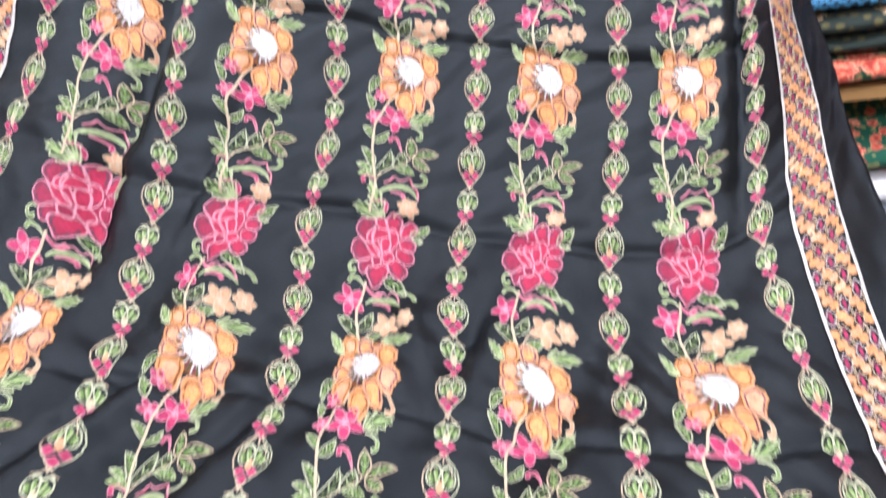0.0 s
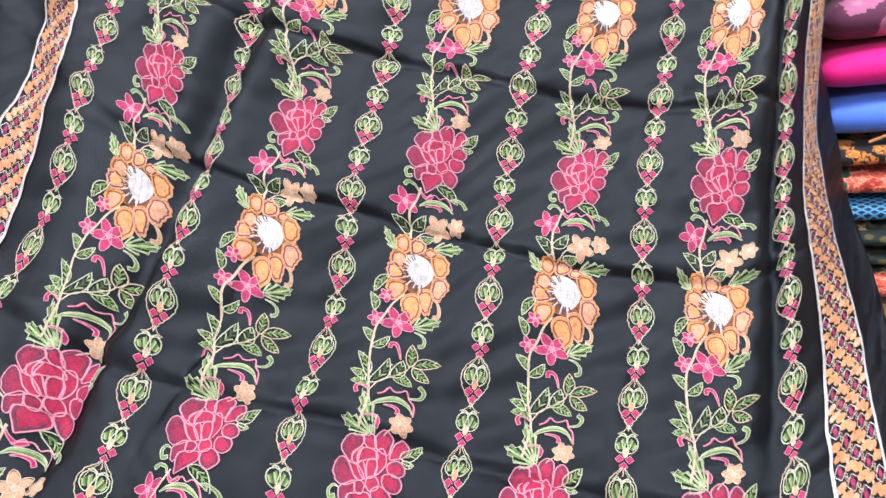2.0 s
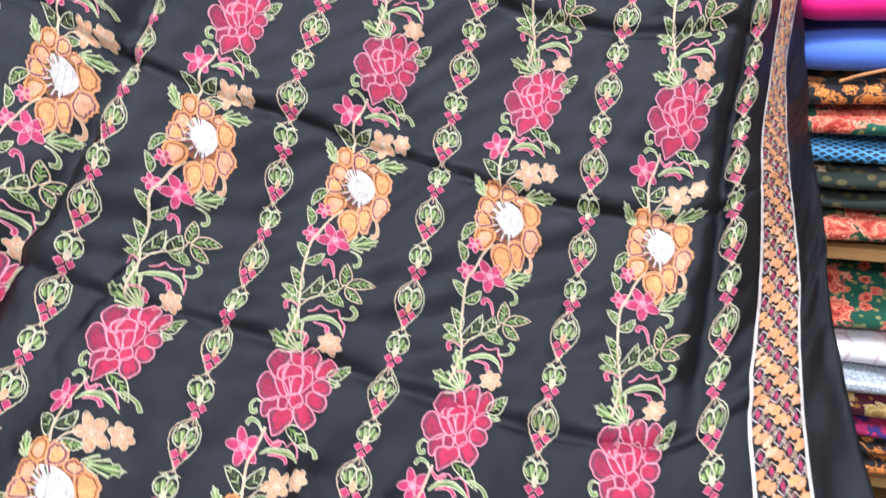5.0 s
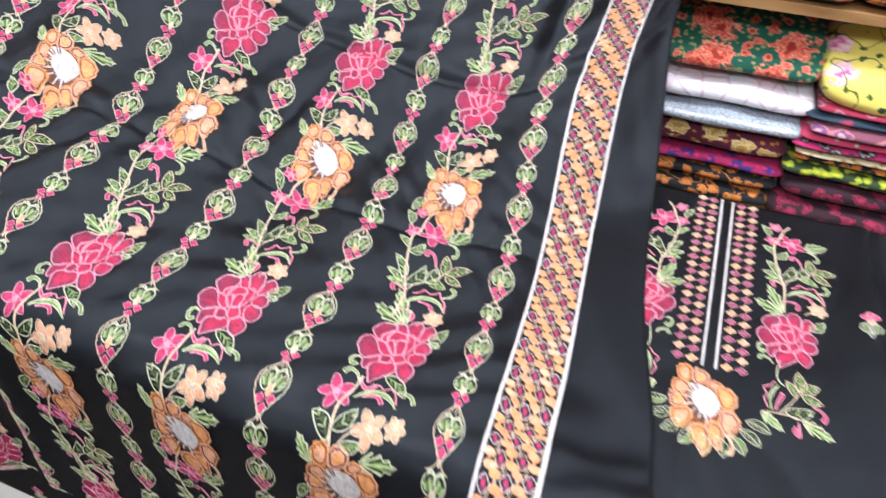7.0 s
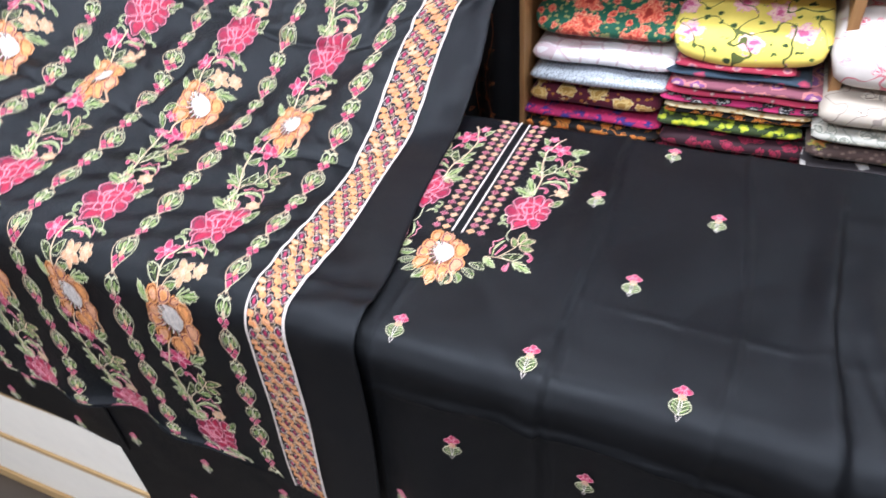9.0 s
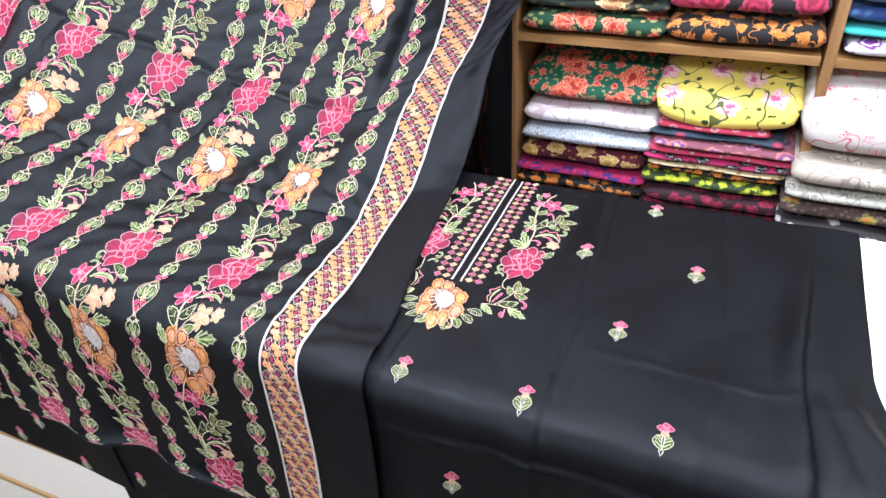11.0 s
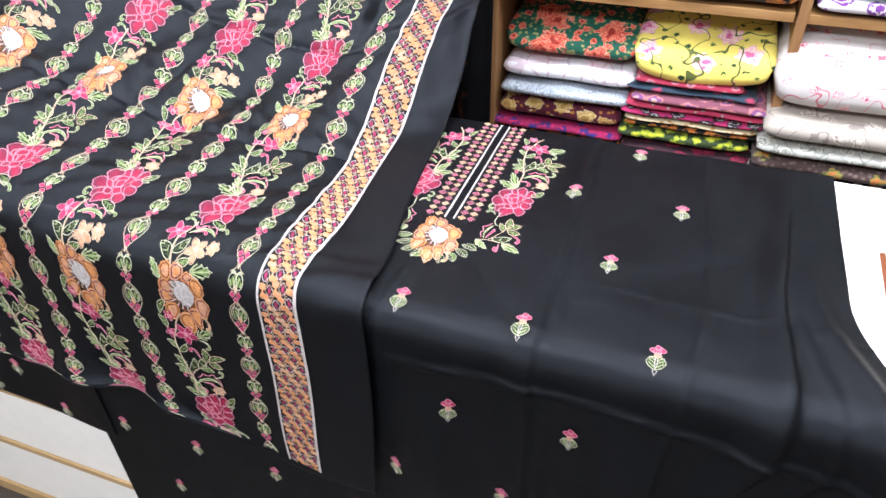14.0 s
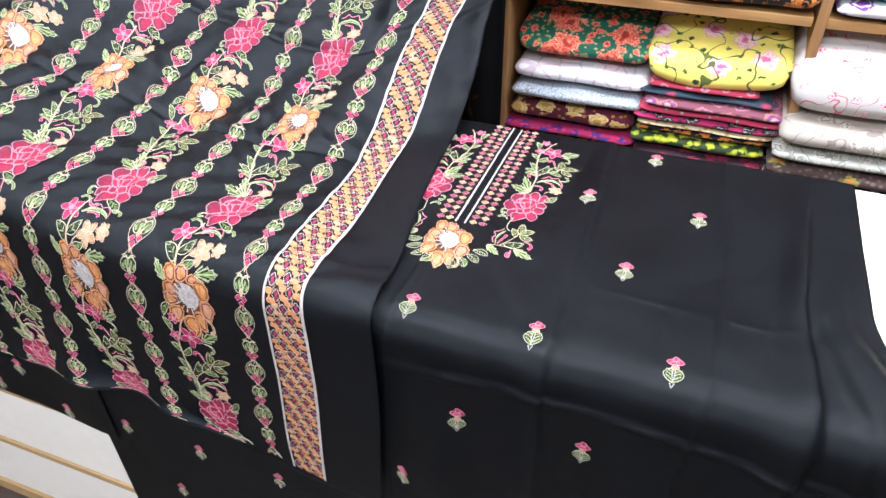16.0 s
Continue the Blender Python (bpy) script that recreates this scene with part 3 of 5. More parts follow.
def peony(sheet, parent, at, rnd, lo=-9, hi=9, side=1.0, scale=1.0):
    """A peony: outer petals with dark scalloped rims round a cup of narrow ones; each petal a part."""
    ch = Chart(sheet, at, (1021, 339), side, scale, 0.06)
    st = ch.pen()
    st.fill(ch(np.array((1020, 340)) + np.stack([np.cos(arc(18)) * 45, np.sin(arc(18)) * 44], 1)), ROSE_DARK, 0.0004)
    flower = st.lay("peony_motif", parent, "", lo, hi)
    if flower is None:
        return
    for n, corners in enumerate(PEONY_RIM + PEONY_HEART):
        rim = n < len(PEONY_RIM)
        out = rounded(np.array(corners) + [rnd.uniform(-0.6, 0.6), rnd.uniform(-0.6, 0.6)])
        st = ch.pen()
        h = 0.0009 if rim else 0.0012
        st.fill(ch(shrunk(out, 1.02)), ROSE_DARK if n in (0, 7, 8, 16) else ROSE, h)
        if rim:
            mid = shrunk(out, 0.74)
            away = np.linalg.norm(mid - (1021, 342), axis=1)
            keep = np.roll(mid, -int(np.argmin(away)), 0)[3:-3]
            wave = keep + (keep - (1021, 342)) / np.linalg.norm(keep - (1021, 342), axis=1, keepdims=True) * (2.0 * np.cos(np.arange(len(keep)) * 2.1))[:, None]
            st.line(ch(wave), 0.0019, PLUM, h + 0.0006)
        st.line(ch(out), 0.0012, PINK, h + 0.0010, closed=True)
        st.lay("petal", flower, "", lo, hi)


SUN_PETALS = [
    [(950, 518), (948, 505), (955, 497), (965, 495), (972, 502), (972, 520), (963, 527), (955, 523)],
    [(975, 518), (975, 503), (985, 498), (997, 500), (1003, 508), (1000, 518), (988, 525), (978, 525)],
    [(1000, 522), (1007, 513), (1018, 512), (1027, 518), (1018, 527), (1007, 527)],
    [(1017, 523), (1033, 520), (1047, 528), (1050, 543), (1043, 557), (1030, 560), (1022, 550), (1017, 537)],
    [(1025, 563), (1043, 560), (1053, 570), (1055, 580), (1048, 590), (1042, 602), (1030, 600), (1022, 587), (1023, 573)],
    [(1000, 590), (1017, 585), (1028, 597), (1027, 613), (1025, 627), (1015, 627), (1008, 617), (1002, 603)],
    [(942, 583), (957, 577), (972, 578), (975, 590), (968, 603), (958, 612), (947, 607), (942, 597)],
    [(938, 552), (950, 548), (963, 557), (970, 568), (960, 573), (943, 577), (938, 567)],
    [(940, 535), (948, 527), (960, 525), (972, 537), (970, 550), (957, 555), (942, 547)],
    [(973, 607), (983, 597), (1000, 598), (1008, 613), (1008, 630), (997, 645), (988, 633), (978, 627), (973, 617)],
]
SUN_EYE = [(968, 532), (978, 528), (993, 527), (1010, 533), (1020, 547), (1022, 560), (1015, 573), (1003, 583), (995, 583), (987, 573), (977, 563), (970, 550)]


def sunflower(sheet, parent, at, rnd, lo=-9, hi=9, side=1.0, scale=1.0):
    """A sunflower: lobed orange petals with dark inner loops, a white satin eye with a fringe below it; each petal a part."""
    ch = Chart(sheet, at, (1000, 555), side, scale, 0.06)
    st = ch.pen()
    st.fill(ch(np.array((993, 556)) + np.stack([np.cos(arc(16)) * 36, np.sin(arc(16)) * 38], 1)), BROWN, 0.0003)
    for k in range(22):
        a = math.radians(75 + k * 8 + rnd.uniform(-2, 2))
        d = np.array((math.cos(a), math.sin(a)))
        c = np.array((996, 556))
        st.line(ch([c + d * 22, c + d * 28, c + d * (34 + rnd.uniform(-3, 3))]), 0.0014, (PLUM, WHITE, OLIVE)[k % 3], 0.0019)
    eye = rounded(SUN_EYE)
    st.fill(ch(eye), WHITE, 0.0016)
    for k in range(12):
        x = 972 + k * 4.2
        st.line(ch([(x, 556 - 24 * math.sin((k + 1.2) / 14 * math.pi)), (x + 2, 552 + 3 * math.sin(k)), (x + 1 + rnd.uniform(-2, 2), 555 + 24 * math.sin((k + 1.2) / 14 * math.pi))]), 0.0009, GREY if k % 3 == 0 else WHITE, 0.0021)
    chart_comma(st, ch, [(1034, 630), (1042, 628), (1044, 618), (1039, 606), (1032, 602)], PEACH, CREAM, 7.0)
    flower = st.lay("sunflower_motif", parent, "", lo, hi)
    if flower is None:
        return
    for n, corners in enumerate(SUN_PETALS):
        out = rounded(np.array(corners) + [rnd.uniform(-0.6, 0.6), rnd.uniform(-0.6, 0.6)])
        st = ch.pen()
        mid = np.array((996, 556))
        way = (out - mid) / np.linalg.norm(out - mid, axis=1, keepdims=True)
        far = np.linalg.norm(out - mid, axis=1)
        lobes = (1.7 * np.cos(np.arange(len(out)) * 2.3 + n)) * (far > np.median(far) - 2)
        wavy = out + way * lobes[:, None]
        st.fill(ch(shrunk(wavy, 1.02)), (ORANGE, PEACH, ORANGE)[n % 3], 0.0008)
        core = shrunk(out, 0.60) - way * 1.5
        st.line(ch(shrunk(wavy, 0.80)), 0.0014, PLUM if n % 3 else BROWN, 0.0013, closed=True)
        st.fill(ch(core), (PEACH, ORANGE)[n % 2], 0.0012)
        st.line(ch(shrunk(wavy, 1.05)), 0.0012, PEACH if n % 2 else ORANGE, 0.0018, closed=True)
        st.lay("petal", flower, "", lo, hi)


def medallion(st, sheet, at, big):
    """A link of the chain: a hatched two-leaf dome over a peach heart and three cerise lozenges, the large ones inside an ogee outline."""
    ch = Chart(sheet, at, (0, 0), 1.0, 1.0, 0.0)
    k, y0 = (1.0, 0.0) if big else (0.96, 1.0)
    for s in (-1, 1):
        lf = rounded(np.array([(1, -17), (9, -21), (18, -16), (20, -5), (15, 3), (6, 6), (3, -4)]) * (s * k, k) + (0, y0))
        st.line(ch(lf), 0.0011, PALE, 0.0017, closed=True)
        for i in range(5):
            x, y = 4 + 2.6 * i, -9 + 1.2 * i
            st.line(ch(np.array([(x - 2, y + 9 - i), (x + 1, y), (x + 3, y - 8 + i)]) * (s * k, k) + (0, y0)), 0.0016, (GREEN, LIME, OLIVE)[i % 3], 0.0013)
        st.line(ch(eased(np.array([(0, -19), (8, -24), (15, -21)]) * (s * k, k) + (0, y0))), 0.0014, PALE, 0.0018)
    st.fill(ch(np.array([(-6, 0), (-3, -6), (3, -6), (6, 0), (4, 8), (0, 11), (-4, 8)]) * k + (0, y0 + 3)), PEACH if big else CREAM, 0.0012)
    for x, y in ((-9, 16), (9, 16), (0, 27)):
        loz = np.array([(-8, 0), (0, -7), (8, 0), (0, 7)]) * (0.95 * k) + (x * k, y * k + y0)
        st.fill(ch(loz), CERISE, 0.0013)
        st.line(ch(loz), 0.0007, PINK, 0.0018, closed=True)
    if big:
        half = np.array([(2, -39), (9, -31), (19, -22), (25, -8), (23, 6), (16, 18), (7, 29), (0, 40)], float)
        t = np.arange(22)
        for s in (-1, 1):
            edge = eased(half * (s, 1), 3)
            st.line(ch(edge + np.stack([0.9 * np.cos(t * 2.6), 0 * t], 1)), 0.0010, PALE if s > 0 else CREAM, 0.0018)
            st.line(ch(eased(half[:4] * (s * 0.62, 0.9) + (0, -3), 3)), 0.0007, CREAM, 0.0017)
    else:
        for s in (-1, 1):
            st.line(ch(eased(np.array([(1, -34), (5, -28), (10, -24), (18, -21)]) * (s, 1))), 0.0009, CREAM, 0.0017)
    st.line(ch([(0, 34), (1, 38), (0, 42)]), 0.0011, CREAM, 0.0018)


def sun_to_peony(st, sheet, at, side=1.0, scale=1.0):
    """The vine that runs down from a sunflower to the next peony."""
    ch = Chart(sheet, at, (1000, 555), side, scale, 0.10, 0.84)
    st.line(ch(eased([(971, 607), (955, 630), (943, 660), (932, 683), (930, 717), (934, 770), (942, 807), (940, 840), (936, 862), (934, 872)])), 0.0022, CREAM, 0.0018)
    chart_star(st, ch, (940, 617), 15, turn=0.2)
    chart_star(st, ch, (929, 667), 16, turn=0.5)
    chart_star(st, ch, (969, 667), 31, turn=0.35, thin=0.56)
    chart_leaf(st, ch, (924, 652), (911, 617), 15)
    chart_lobed(st, ch, (997, 672), (1044, 648), 38)
    chart_comma(st, ch, [(1011, 707), (1019, 704), (1020, 693), (1012, 684), (1000, 681)], GREEN, PALE, 6.0)
    chart_leaf(st, ch, (931, 724), (958, 697), 16)
    chart_leaf(st, ch, (930, 714), (908, 690), 15)
    chart_comma(st, ch, [(964, 720), (965, 711), (975, 712), (981, 724), (984, 737)])
    chart_leaf(st, ch, (1000, 747), (1001, 706), 20, CREAM, GREEN, 0.05)
    chart_leaf(st, ch, (1004, 745), (1053, 733), 19, CREAM, GREEN, -0.06)
    chart_leaf(st, ch, (1005, 748), (1037, 769), 19, CREAM, GREEN, 0.06)
    st.line(ch(eased([(942, 805), (955, 785), (972, 773), (994, 757), (1001, 745)])), 0.0013, CREAM, 0.0017)
    chart_leaf(st, ch, (972, 774), (988, 738), 22, PALE, OLIVE)
    chart_leaf(st, ch, (975, 772), (1010, 783), 17, LIME, GREEN, -0.1)
    chart_leaf(st, ch, (938, 792), (966, 739), 20, PALE, OLIVE)
    chart_leaf(st, ch, (934, 780), (911, 738), 17)
    chart_leaf(st, ch, (932, 788), (902, 772), 14)
    chart_leaf(st, ch, (938, 797), (906, 793), 13, LIME)
    chart_plume(st, ch, [(946, 832), (960, 818), (985, 808), (1006, 815), (1016, 832)], [(956, 808), (966, 802), (974, 792), (983, 798), (994, 796), (1003, 792), (1008, 806), (1016, 815), (1018, 836)], [(993, 836), (992, 828), (982, 824), (968, 824)])
    chart_comma(st, ch, [(1022, 780), (1030, 788), (1024, 800), (1006, 804)], GREEN, PALE, 7.0)
    chart_comma(st, ch, [(922, 813), (918, 803), (926, 797), (940, 804)])
    chart_comma(st, ch, [(962, 866), (966, 855), (957, 847), (941, 850)])
    st.line(ch(eased([(976, 876), (983, 868), (993, 862)])), 0.0013, CREAM, 0.0017)
    chart_star(st, ch, (1003, 853), 19, PEACH, 6, 0.2, 0.7)


def peony_to_sun(st, sheet, at, side=1.0, scale=1.0):
    """The leaves over a peony, and the buds and leaves that hang between it and the sunflower under it."""
    ch = Chart(sheet, at, (1021, 339), side, scale)
    chart_lobed(st, ch, (1014, 290), (961, 270), 36)
    chart_lobed(st, ch, (1017, 288), (989, 226), 34)
    chart_leaf(st, ch, (1064, 312), (1096, 287), 18, PALE, GREEN, 0.1)
    chart_leaf(st, ch, (1068, 316), (1088, 318), 10, PALE, GREEN, 0.1, 2)
    st.line(ch(eased([(990, 403), (986, 418), (980, 435), (972, 453), (971, 480), (975, 502)])), 0.0022, CREAM, 0.0018)
    chart_comma(st, ch, [(974, 385), (966, 388), (962, 378), (968, 370), (976, 372)], GREEN, PALE, 6.0)
    chart_comma(st, ch, [(961, 405), (968, 398), (980, 401), (986, 410)], GREEN, PALE, 6.0)
    chart_star(st, ch, (962, 436), 27, turn=0.6, thin=0.56)
    chart_comma(st, ch, [(1012, 414), (1003, 421), (994, 416), (989, 408)])
    chart_plume(st, ch, [(988, 438), (1003, 427), (1025, 423), (1042, 430), (1053, 442)], [(998, 424), (1008, 416), (1018, 412), (1026, 418), (1036, 413), (1046, 420), (1052, 436)], [(1030, 441), (1024, 434), (1012, 433), (1000, 437)])
    chart_leaf(st, ch, (1020, 394), (1062, 424), 20, PALE, GREEN, -0.12)
    chart_comma(st, ch, [(1078, 430), (1072, 420), (1058, 415), (1046, 416)], GREEN, PALE, 6.0)
    chart_leaf(st, ch, (970, 495), (940, 466), 20, PALE, OLIVE)
    chart_leaf(st, ch, (972, 482), (1001, 454), 19, PALE, OLIVE)
    st.line(ch(eased([(984, 500), (995, 486), (1012, 478)])), 0.0015, CREAM, 0.0017)
    chart_star(st, ch, (1025, 475), 26, PEACH, 5, 0.4, 0.62)
    chart_star(st, ch, (1062, 467), 17, PEACH, 6, 0.1, 0.7)
    chart_leaf(st, ch, (990, 497), (1019, 493), 14, PALE, GREEN)
    chart_lobed(st, ch, (1020, 513), (1078, 506), 32)
    chart_lobed(st, ch, (948, 527), (927, 492), 24)
    chart_leaf(st, ch, (941, 574), (917, 607), 15)


def neck_corner(st, sheet, at, side):
    """The spray under a neckline peony: curls, a stem that bends inwards, one fan of leaves and a lobed leaf."""
    ch = Chart(sheet, at, (1021, 339), side, 0.94)
    chart_lobed(st, ch, (1014, 290), (961, 270), 36)
    chart_lobed(st, ch, (1017, 288), (989, 226), 34)
    chart_leaf(st, ch, (1064, 312), (1096, 287), 18, PALE, GREEN, 0.1)
    chart_comma(st, ch, [(974, 385), (966, 388), (962, 378), (968, 370), (976, 372)], GREEN, PALE, 6.0)
    chart_comma(st, ch, [(961, 405), (968, 398), (980, 401), (986, 410)], GREEN, PALE, 6.0)
    st.line(ch(eased([(1000, 400), (992, 430), (996, 445), (1004, 450)])), 0.0013, PALE, 0.0017)
    st.line(ch(eased([(960, 510), (985, 506), (1020, 506), (1060, 512)])), 0.0013, CREAM, 0.0017)
    chart_plume(st, ch, [(978, 502), (976, 480), (984, 462), (994, 452)], [(972, 500), (966, 484), (972, 474), (966, 462), (978, 456), (988, 446)], [(1000, 466), (994, 478), (988, 490), (984, 500)])
    st.line(ch(eased([(990, 506), (1008, 486), (1022, 468), (1030, 452)])), 0.0012, CREAM, 0.0017)
    chart_leaf(st, ch, (1030, 454), (1032, 416), 20, CREAM, GREEN, 0.05)
    chart_leaf(st, ch, (1032, 456), (1066, 436), 18, CREAM, GREEN, -0.06)
    chart_leaf(st, ch, (1032, 460), (1068, 466), 18, CREAM, GREEN, 0.06)
    chart_leaf(st, ch, (1024, 466), (1008, 440), 16, CREAM, GREEN, 0.06)
    chart_leaf(st, ch, (1000, 500), (1050, 484), 20, PALE, OLIVE, 0.1)
    chart_comma(st, ch, [(1064, 500), (1070, 490), (1062, 480), (1050, 478)])
    chart_comma(st, ch, [(1018, 524), (1014, 532), (1022, 536), (1022, 514)])
    chart_lobed(st, ch, (960, 512), (996, 536), 24)
    chart_lobed(st, ch, (1030, 510), (1080, 528), 30)


def bud(st, at, k=1.0):
    """A small scattered rosebud on two heart-shaped leaves."""
    x, y = at
    for n, (dx, dy, r) in enumerate(((0.0005, 0.0155, 0.0040), (-0.0046, 0.0110, 0.0042), (0.0050, 0.0114, 0.0042), (0.0, 0.0082, 0.0046), (0.0006, 0.0030, 0.0042))):
        ring = np.stack([np.cos(arc(9)), np.sin(arc(9))], 1) * (r * k * (1 + 0.15 * np.cos(arc(9) * 3)))[:, None]
        st.fill(turned(ring, (x + dx * k, y + dy * k), n), CERISE if n < 4 else PEACH, 0.0011 + 0.0002 * n)
        st.line(turned(ring, (x + dx * k, y + dy * k), n), 0.0008, PINK if n < 4 else CREAM, 0.0018 + 0.0002 * n, closed=True)
    t = np.linspace(0, 1, 9)
    for sg in (-1, 1):
        heart = np.stack([sg * 0.0108 * np.sin(math.pi * t) ** 0.75, -0.0155 + 0.0185 * t], 1) * k
        st.fill(turned(np.vstack([heart * (0.85, 0.9), [(0, -0.004 * k)]]), at, 0), OLIVE, 0.0008)
        st.line(turned(heart, at, 0), 0.0010, PALE, 0.0020)
        st.line(turned(heart * (0.7, 0.86), at, 0), 0.0010, GREEN, 0.0018)
        for m in range(3):
            st.line(turned(np.array([(sg * 0.001, -0.012 + 0.004 * m), (sg * 0.005, -0.009 + 0.004 * m), (sg * 0.0085, -0.0075 + 0.004 * m)]) * k, at, 0), 0.0008, PALE, 0.0019)
        st.line(turned(np.array([(0, -0.016), (sg * 0.0015, -0.006), (sg * 0.001, 0.003)]) * k, at, 0), 0.0009, WHITE, 0.0021)
    st.line(turned(np.array([(-0.0026, -0.016), (0, -0.0215), (0.0026, -0.016)]) * k, at, 0), 0.0012, WHITE, 0.0020)


# ---------------------------------------------------------------- room
tagged(box("floor", (-3.2, -2.8, -0.11), (3.2, 1.9, -0.06), TILE, bevel=0), "dark brown polished tile shop floor", "floor", kind="structure")
tagged(box("ceiling", (-3.2, -2.8, 2.7), (3.2, 1.9, 2.75), CEIL, bevel=0), "plain white painted shop ceiling", "ceiling", kind="structure")
tagged(box("wall_north", (-3.2, 1.8, -0.06), (3.2, 1.9, 2.7), WALL, bevel=0), "off-white painted wall behind the shelving", "wall", kind="structure")
tagged(box("wall_south", (-3.2, -2.8, -0.06), (3.2, -2.7, 2.7), WALL, bevel=0), "off-white painted shop wall", "wall", kind="structure")
tagged(box("wall_west", (-3.2, -2.7, -0.06), (-3.1, 1.8, 2.7), WALL, bevel=0), "off-white painted shop wall", "wall", kind="structure")
tagged(box("wall_east", (3.1, -2.7, -0.06), (3.2, 1.8, 2.7), WALL, bevel=0), "off-white painted shop wall", "wall", kind="structure")

# ---------------------------------------------------------------- counter
counter = thing("shop_counter", "cream laminate shop counter with thin wooden strips across its front", "counter")
box("carcass", (-2.2, 0.0225, -0.06), (1.7, 0.485, 0.768), OFFWHITE, counter)
box("worktop", (-2.2, 0.0225, 0.769), (1.7, 0.492, 0.7955), OFFWHITE, counter, bevel=0.012)
for z0, z1 in ((-0.024, 0.150), (0.168, 0.345), (0.363, 0.55), (0.568, 0.755)):
    box("drawer_front", (-2.2, 0.008, z0), (1.7, 0.021, z1), OFFWHITE, counter, bevel=0.003)
box("skirting", (-2.2, 0.002, -0.06), (1.7, 0.0215, -0.0255), STRIP, counter, "beech wood skirting at the floor", 0.002)
for z in (0.150, 0.345, 0.55):
    box("wooden_strip", (-2.2, 0.004, z + 0.001), (1.7, 0.0215, z + 0.017), STRIP, counter, "beech wood strip between the drawer fronts", 0.002)

# ---------------------------------------------------------------- plain black cloth with scattered rosebuds
R = 0.036
TOP = 0.7985


def over_edge(s, extra=0.0):
    """Along a cloth that lies on the counter and turns down over its front: s is the distance from the front edge."""
    r = R + extra
    bend = r * math.pi / 2
    phi = np.clip((r - s) / r, 0, math.pi / 2)
    y = np.where(s > r, s, r - r * np.sin(phi))
    z = np.where(s > r, TOP + extra, TOP + extra - r + r * np.cos(phi))
    low = s < r - bend
    z = np.where(low, TOP + extra - r - (r - bend - s), z)
    return y, z, phi


def shirt_place(a, s):
    y, z, phi = over_edge(s)
    drop = smooth(0.0, 0.25, -s)
    x = a + 0.075 * smooth(0.36, 0.50, a) * smooth(0.20, -0.04, s) - 0.75 * np.clip(-s - 0.06, 0, 1) * smooth(0.30, 0.52, a)
    # soft waves, the pressed fold lines and the bunched right-hand edge
    n = 0.0022 * np.sin(a * 31 + s * 6) * np.sin(s * 9 + 1) + 0.0018 * np.sin(a * 17 - s * 13)
    fold = 0.168 - 0.03 * s + 0.002 * np.sin(s * 40)
    n = np.abs(n) * 0.8 + 0.0002 * (np.sin(a * 83 + 9 * np.sin(s * 11)) * np.sin(s * 57 + 6 * np.sin(a * 13)) + 1) + 0.006 * smooth(fold - 0.05, fold, a) * (1 - smooth(fold, fold + 0.004, a)) + 0.0025 * crease(a, fold + 0.014, 0.012)
    n = n + 0.007 * crease(s, -0.050 + 0.010 * np.sin(a * 9), 0.007) * smooth(-0.1, 0.1, a)
    n = n + 0.0012 * crease(s, 0.145 - 0.04 * a, 0.004) * smooth(0.05, 0.3, a) + 0.003 * crease(a, 0.33 + 0.01 * np.sin(s * 9), 0.005) + 0.002 * crease(a, -0.02 + 0.03 * s, 0.005)
    tuck = 0.422 - 0.06 * np.clip(0.2 - s, -0.3, 0.4)
    n = n + 0.013 * smooth(tuck - 0.035, tuck, a) * (1 - smooth(tuck, tuck + 0.006, a)) * smooth(0.5, 0.2, s)
    n = n + 0.016 * bell(a, 0.462 + 0.02 * np.clip(0.1 - s, -0.1, 0.2), 0.013) * smooth(0.32, 0.0, s) + 0.005 * crease(a, 0.437, 0.007) * smooth(0.25, 0.0, s)
    n = n * (1 - 0.8 * drop * smooth(-0.04, -0.14, a)) + drop * smooth(-0.13, -0.03, a) * (0.010 * np.sin(a * 24 + 0.5) + 0.007 * np.sin(a * 51 + s * 3) + 0.010)
    return x, y - n * np.sin(phi), z + n * np.cos(phi)


shirt_cloth = thing("embroidered_shirt_cloth", "black satin shirt cloth with embroidered neckline spread over the counter", "cloth")
shirt = Sheet(np.arange(-0.58, 0.4981, 0.004), np.arange(-0.74, 0.4921, 0.005), shirt_place)
shirt.build("cloth_panel", BLACK_PLAIN, shirt_cloth)


def left_place(a, s):
    y, z, phi = over_edge(s, 0.0)
    drop = smooth(0.0, 0.25, -s)
    n = drop * (0.008 * np.sin(a * 21 + 0.5) + 0.004) * 0.3
    sag = 0.03 * smooth(-0.9, -0.58, a)
    z = z - sag * drop
    return a, y - n * np.sin(phi), z + n * np.cos(phi)


left_cloth = thing("black_cloth", "black cloth with sparse rosebuds hanging short over the counter front", "cloth")
left_sheet = Sheet(np.arange(-1.5, -0.5509, 0.006), np.arange(-0.408, 0.4921, 0.006), left_place)
left_sheet.build("cloth_panel", BLACK_PLAIN, left_cloth)
for x, s in ((-0.655, -0.385), (-0.80, -0.38), (-0.95, -0.31), (-0.73, -0.31)):
    st = Stitch(left_sheet)
    bud(st, (x, s))
    st.lay("rosebud_motif", left_cloth)

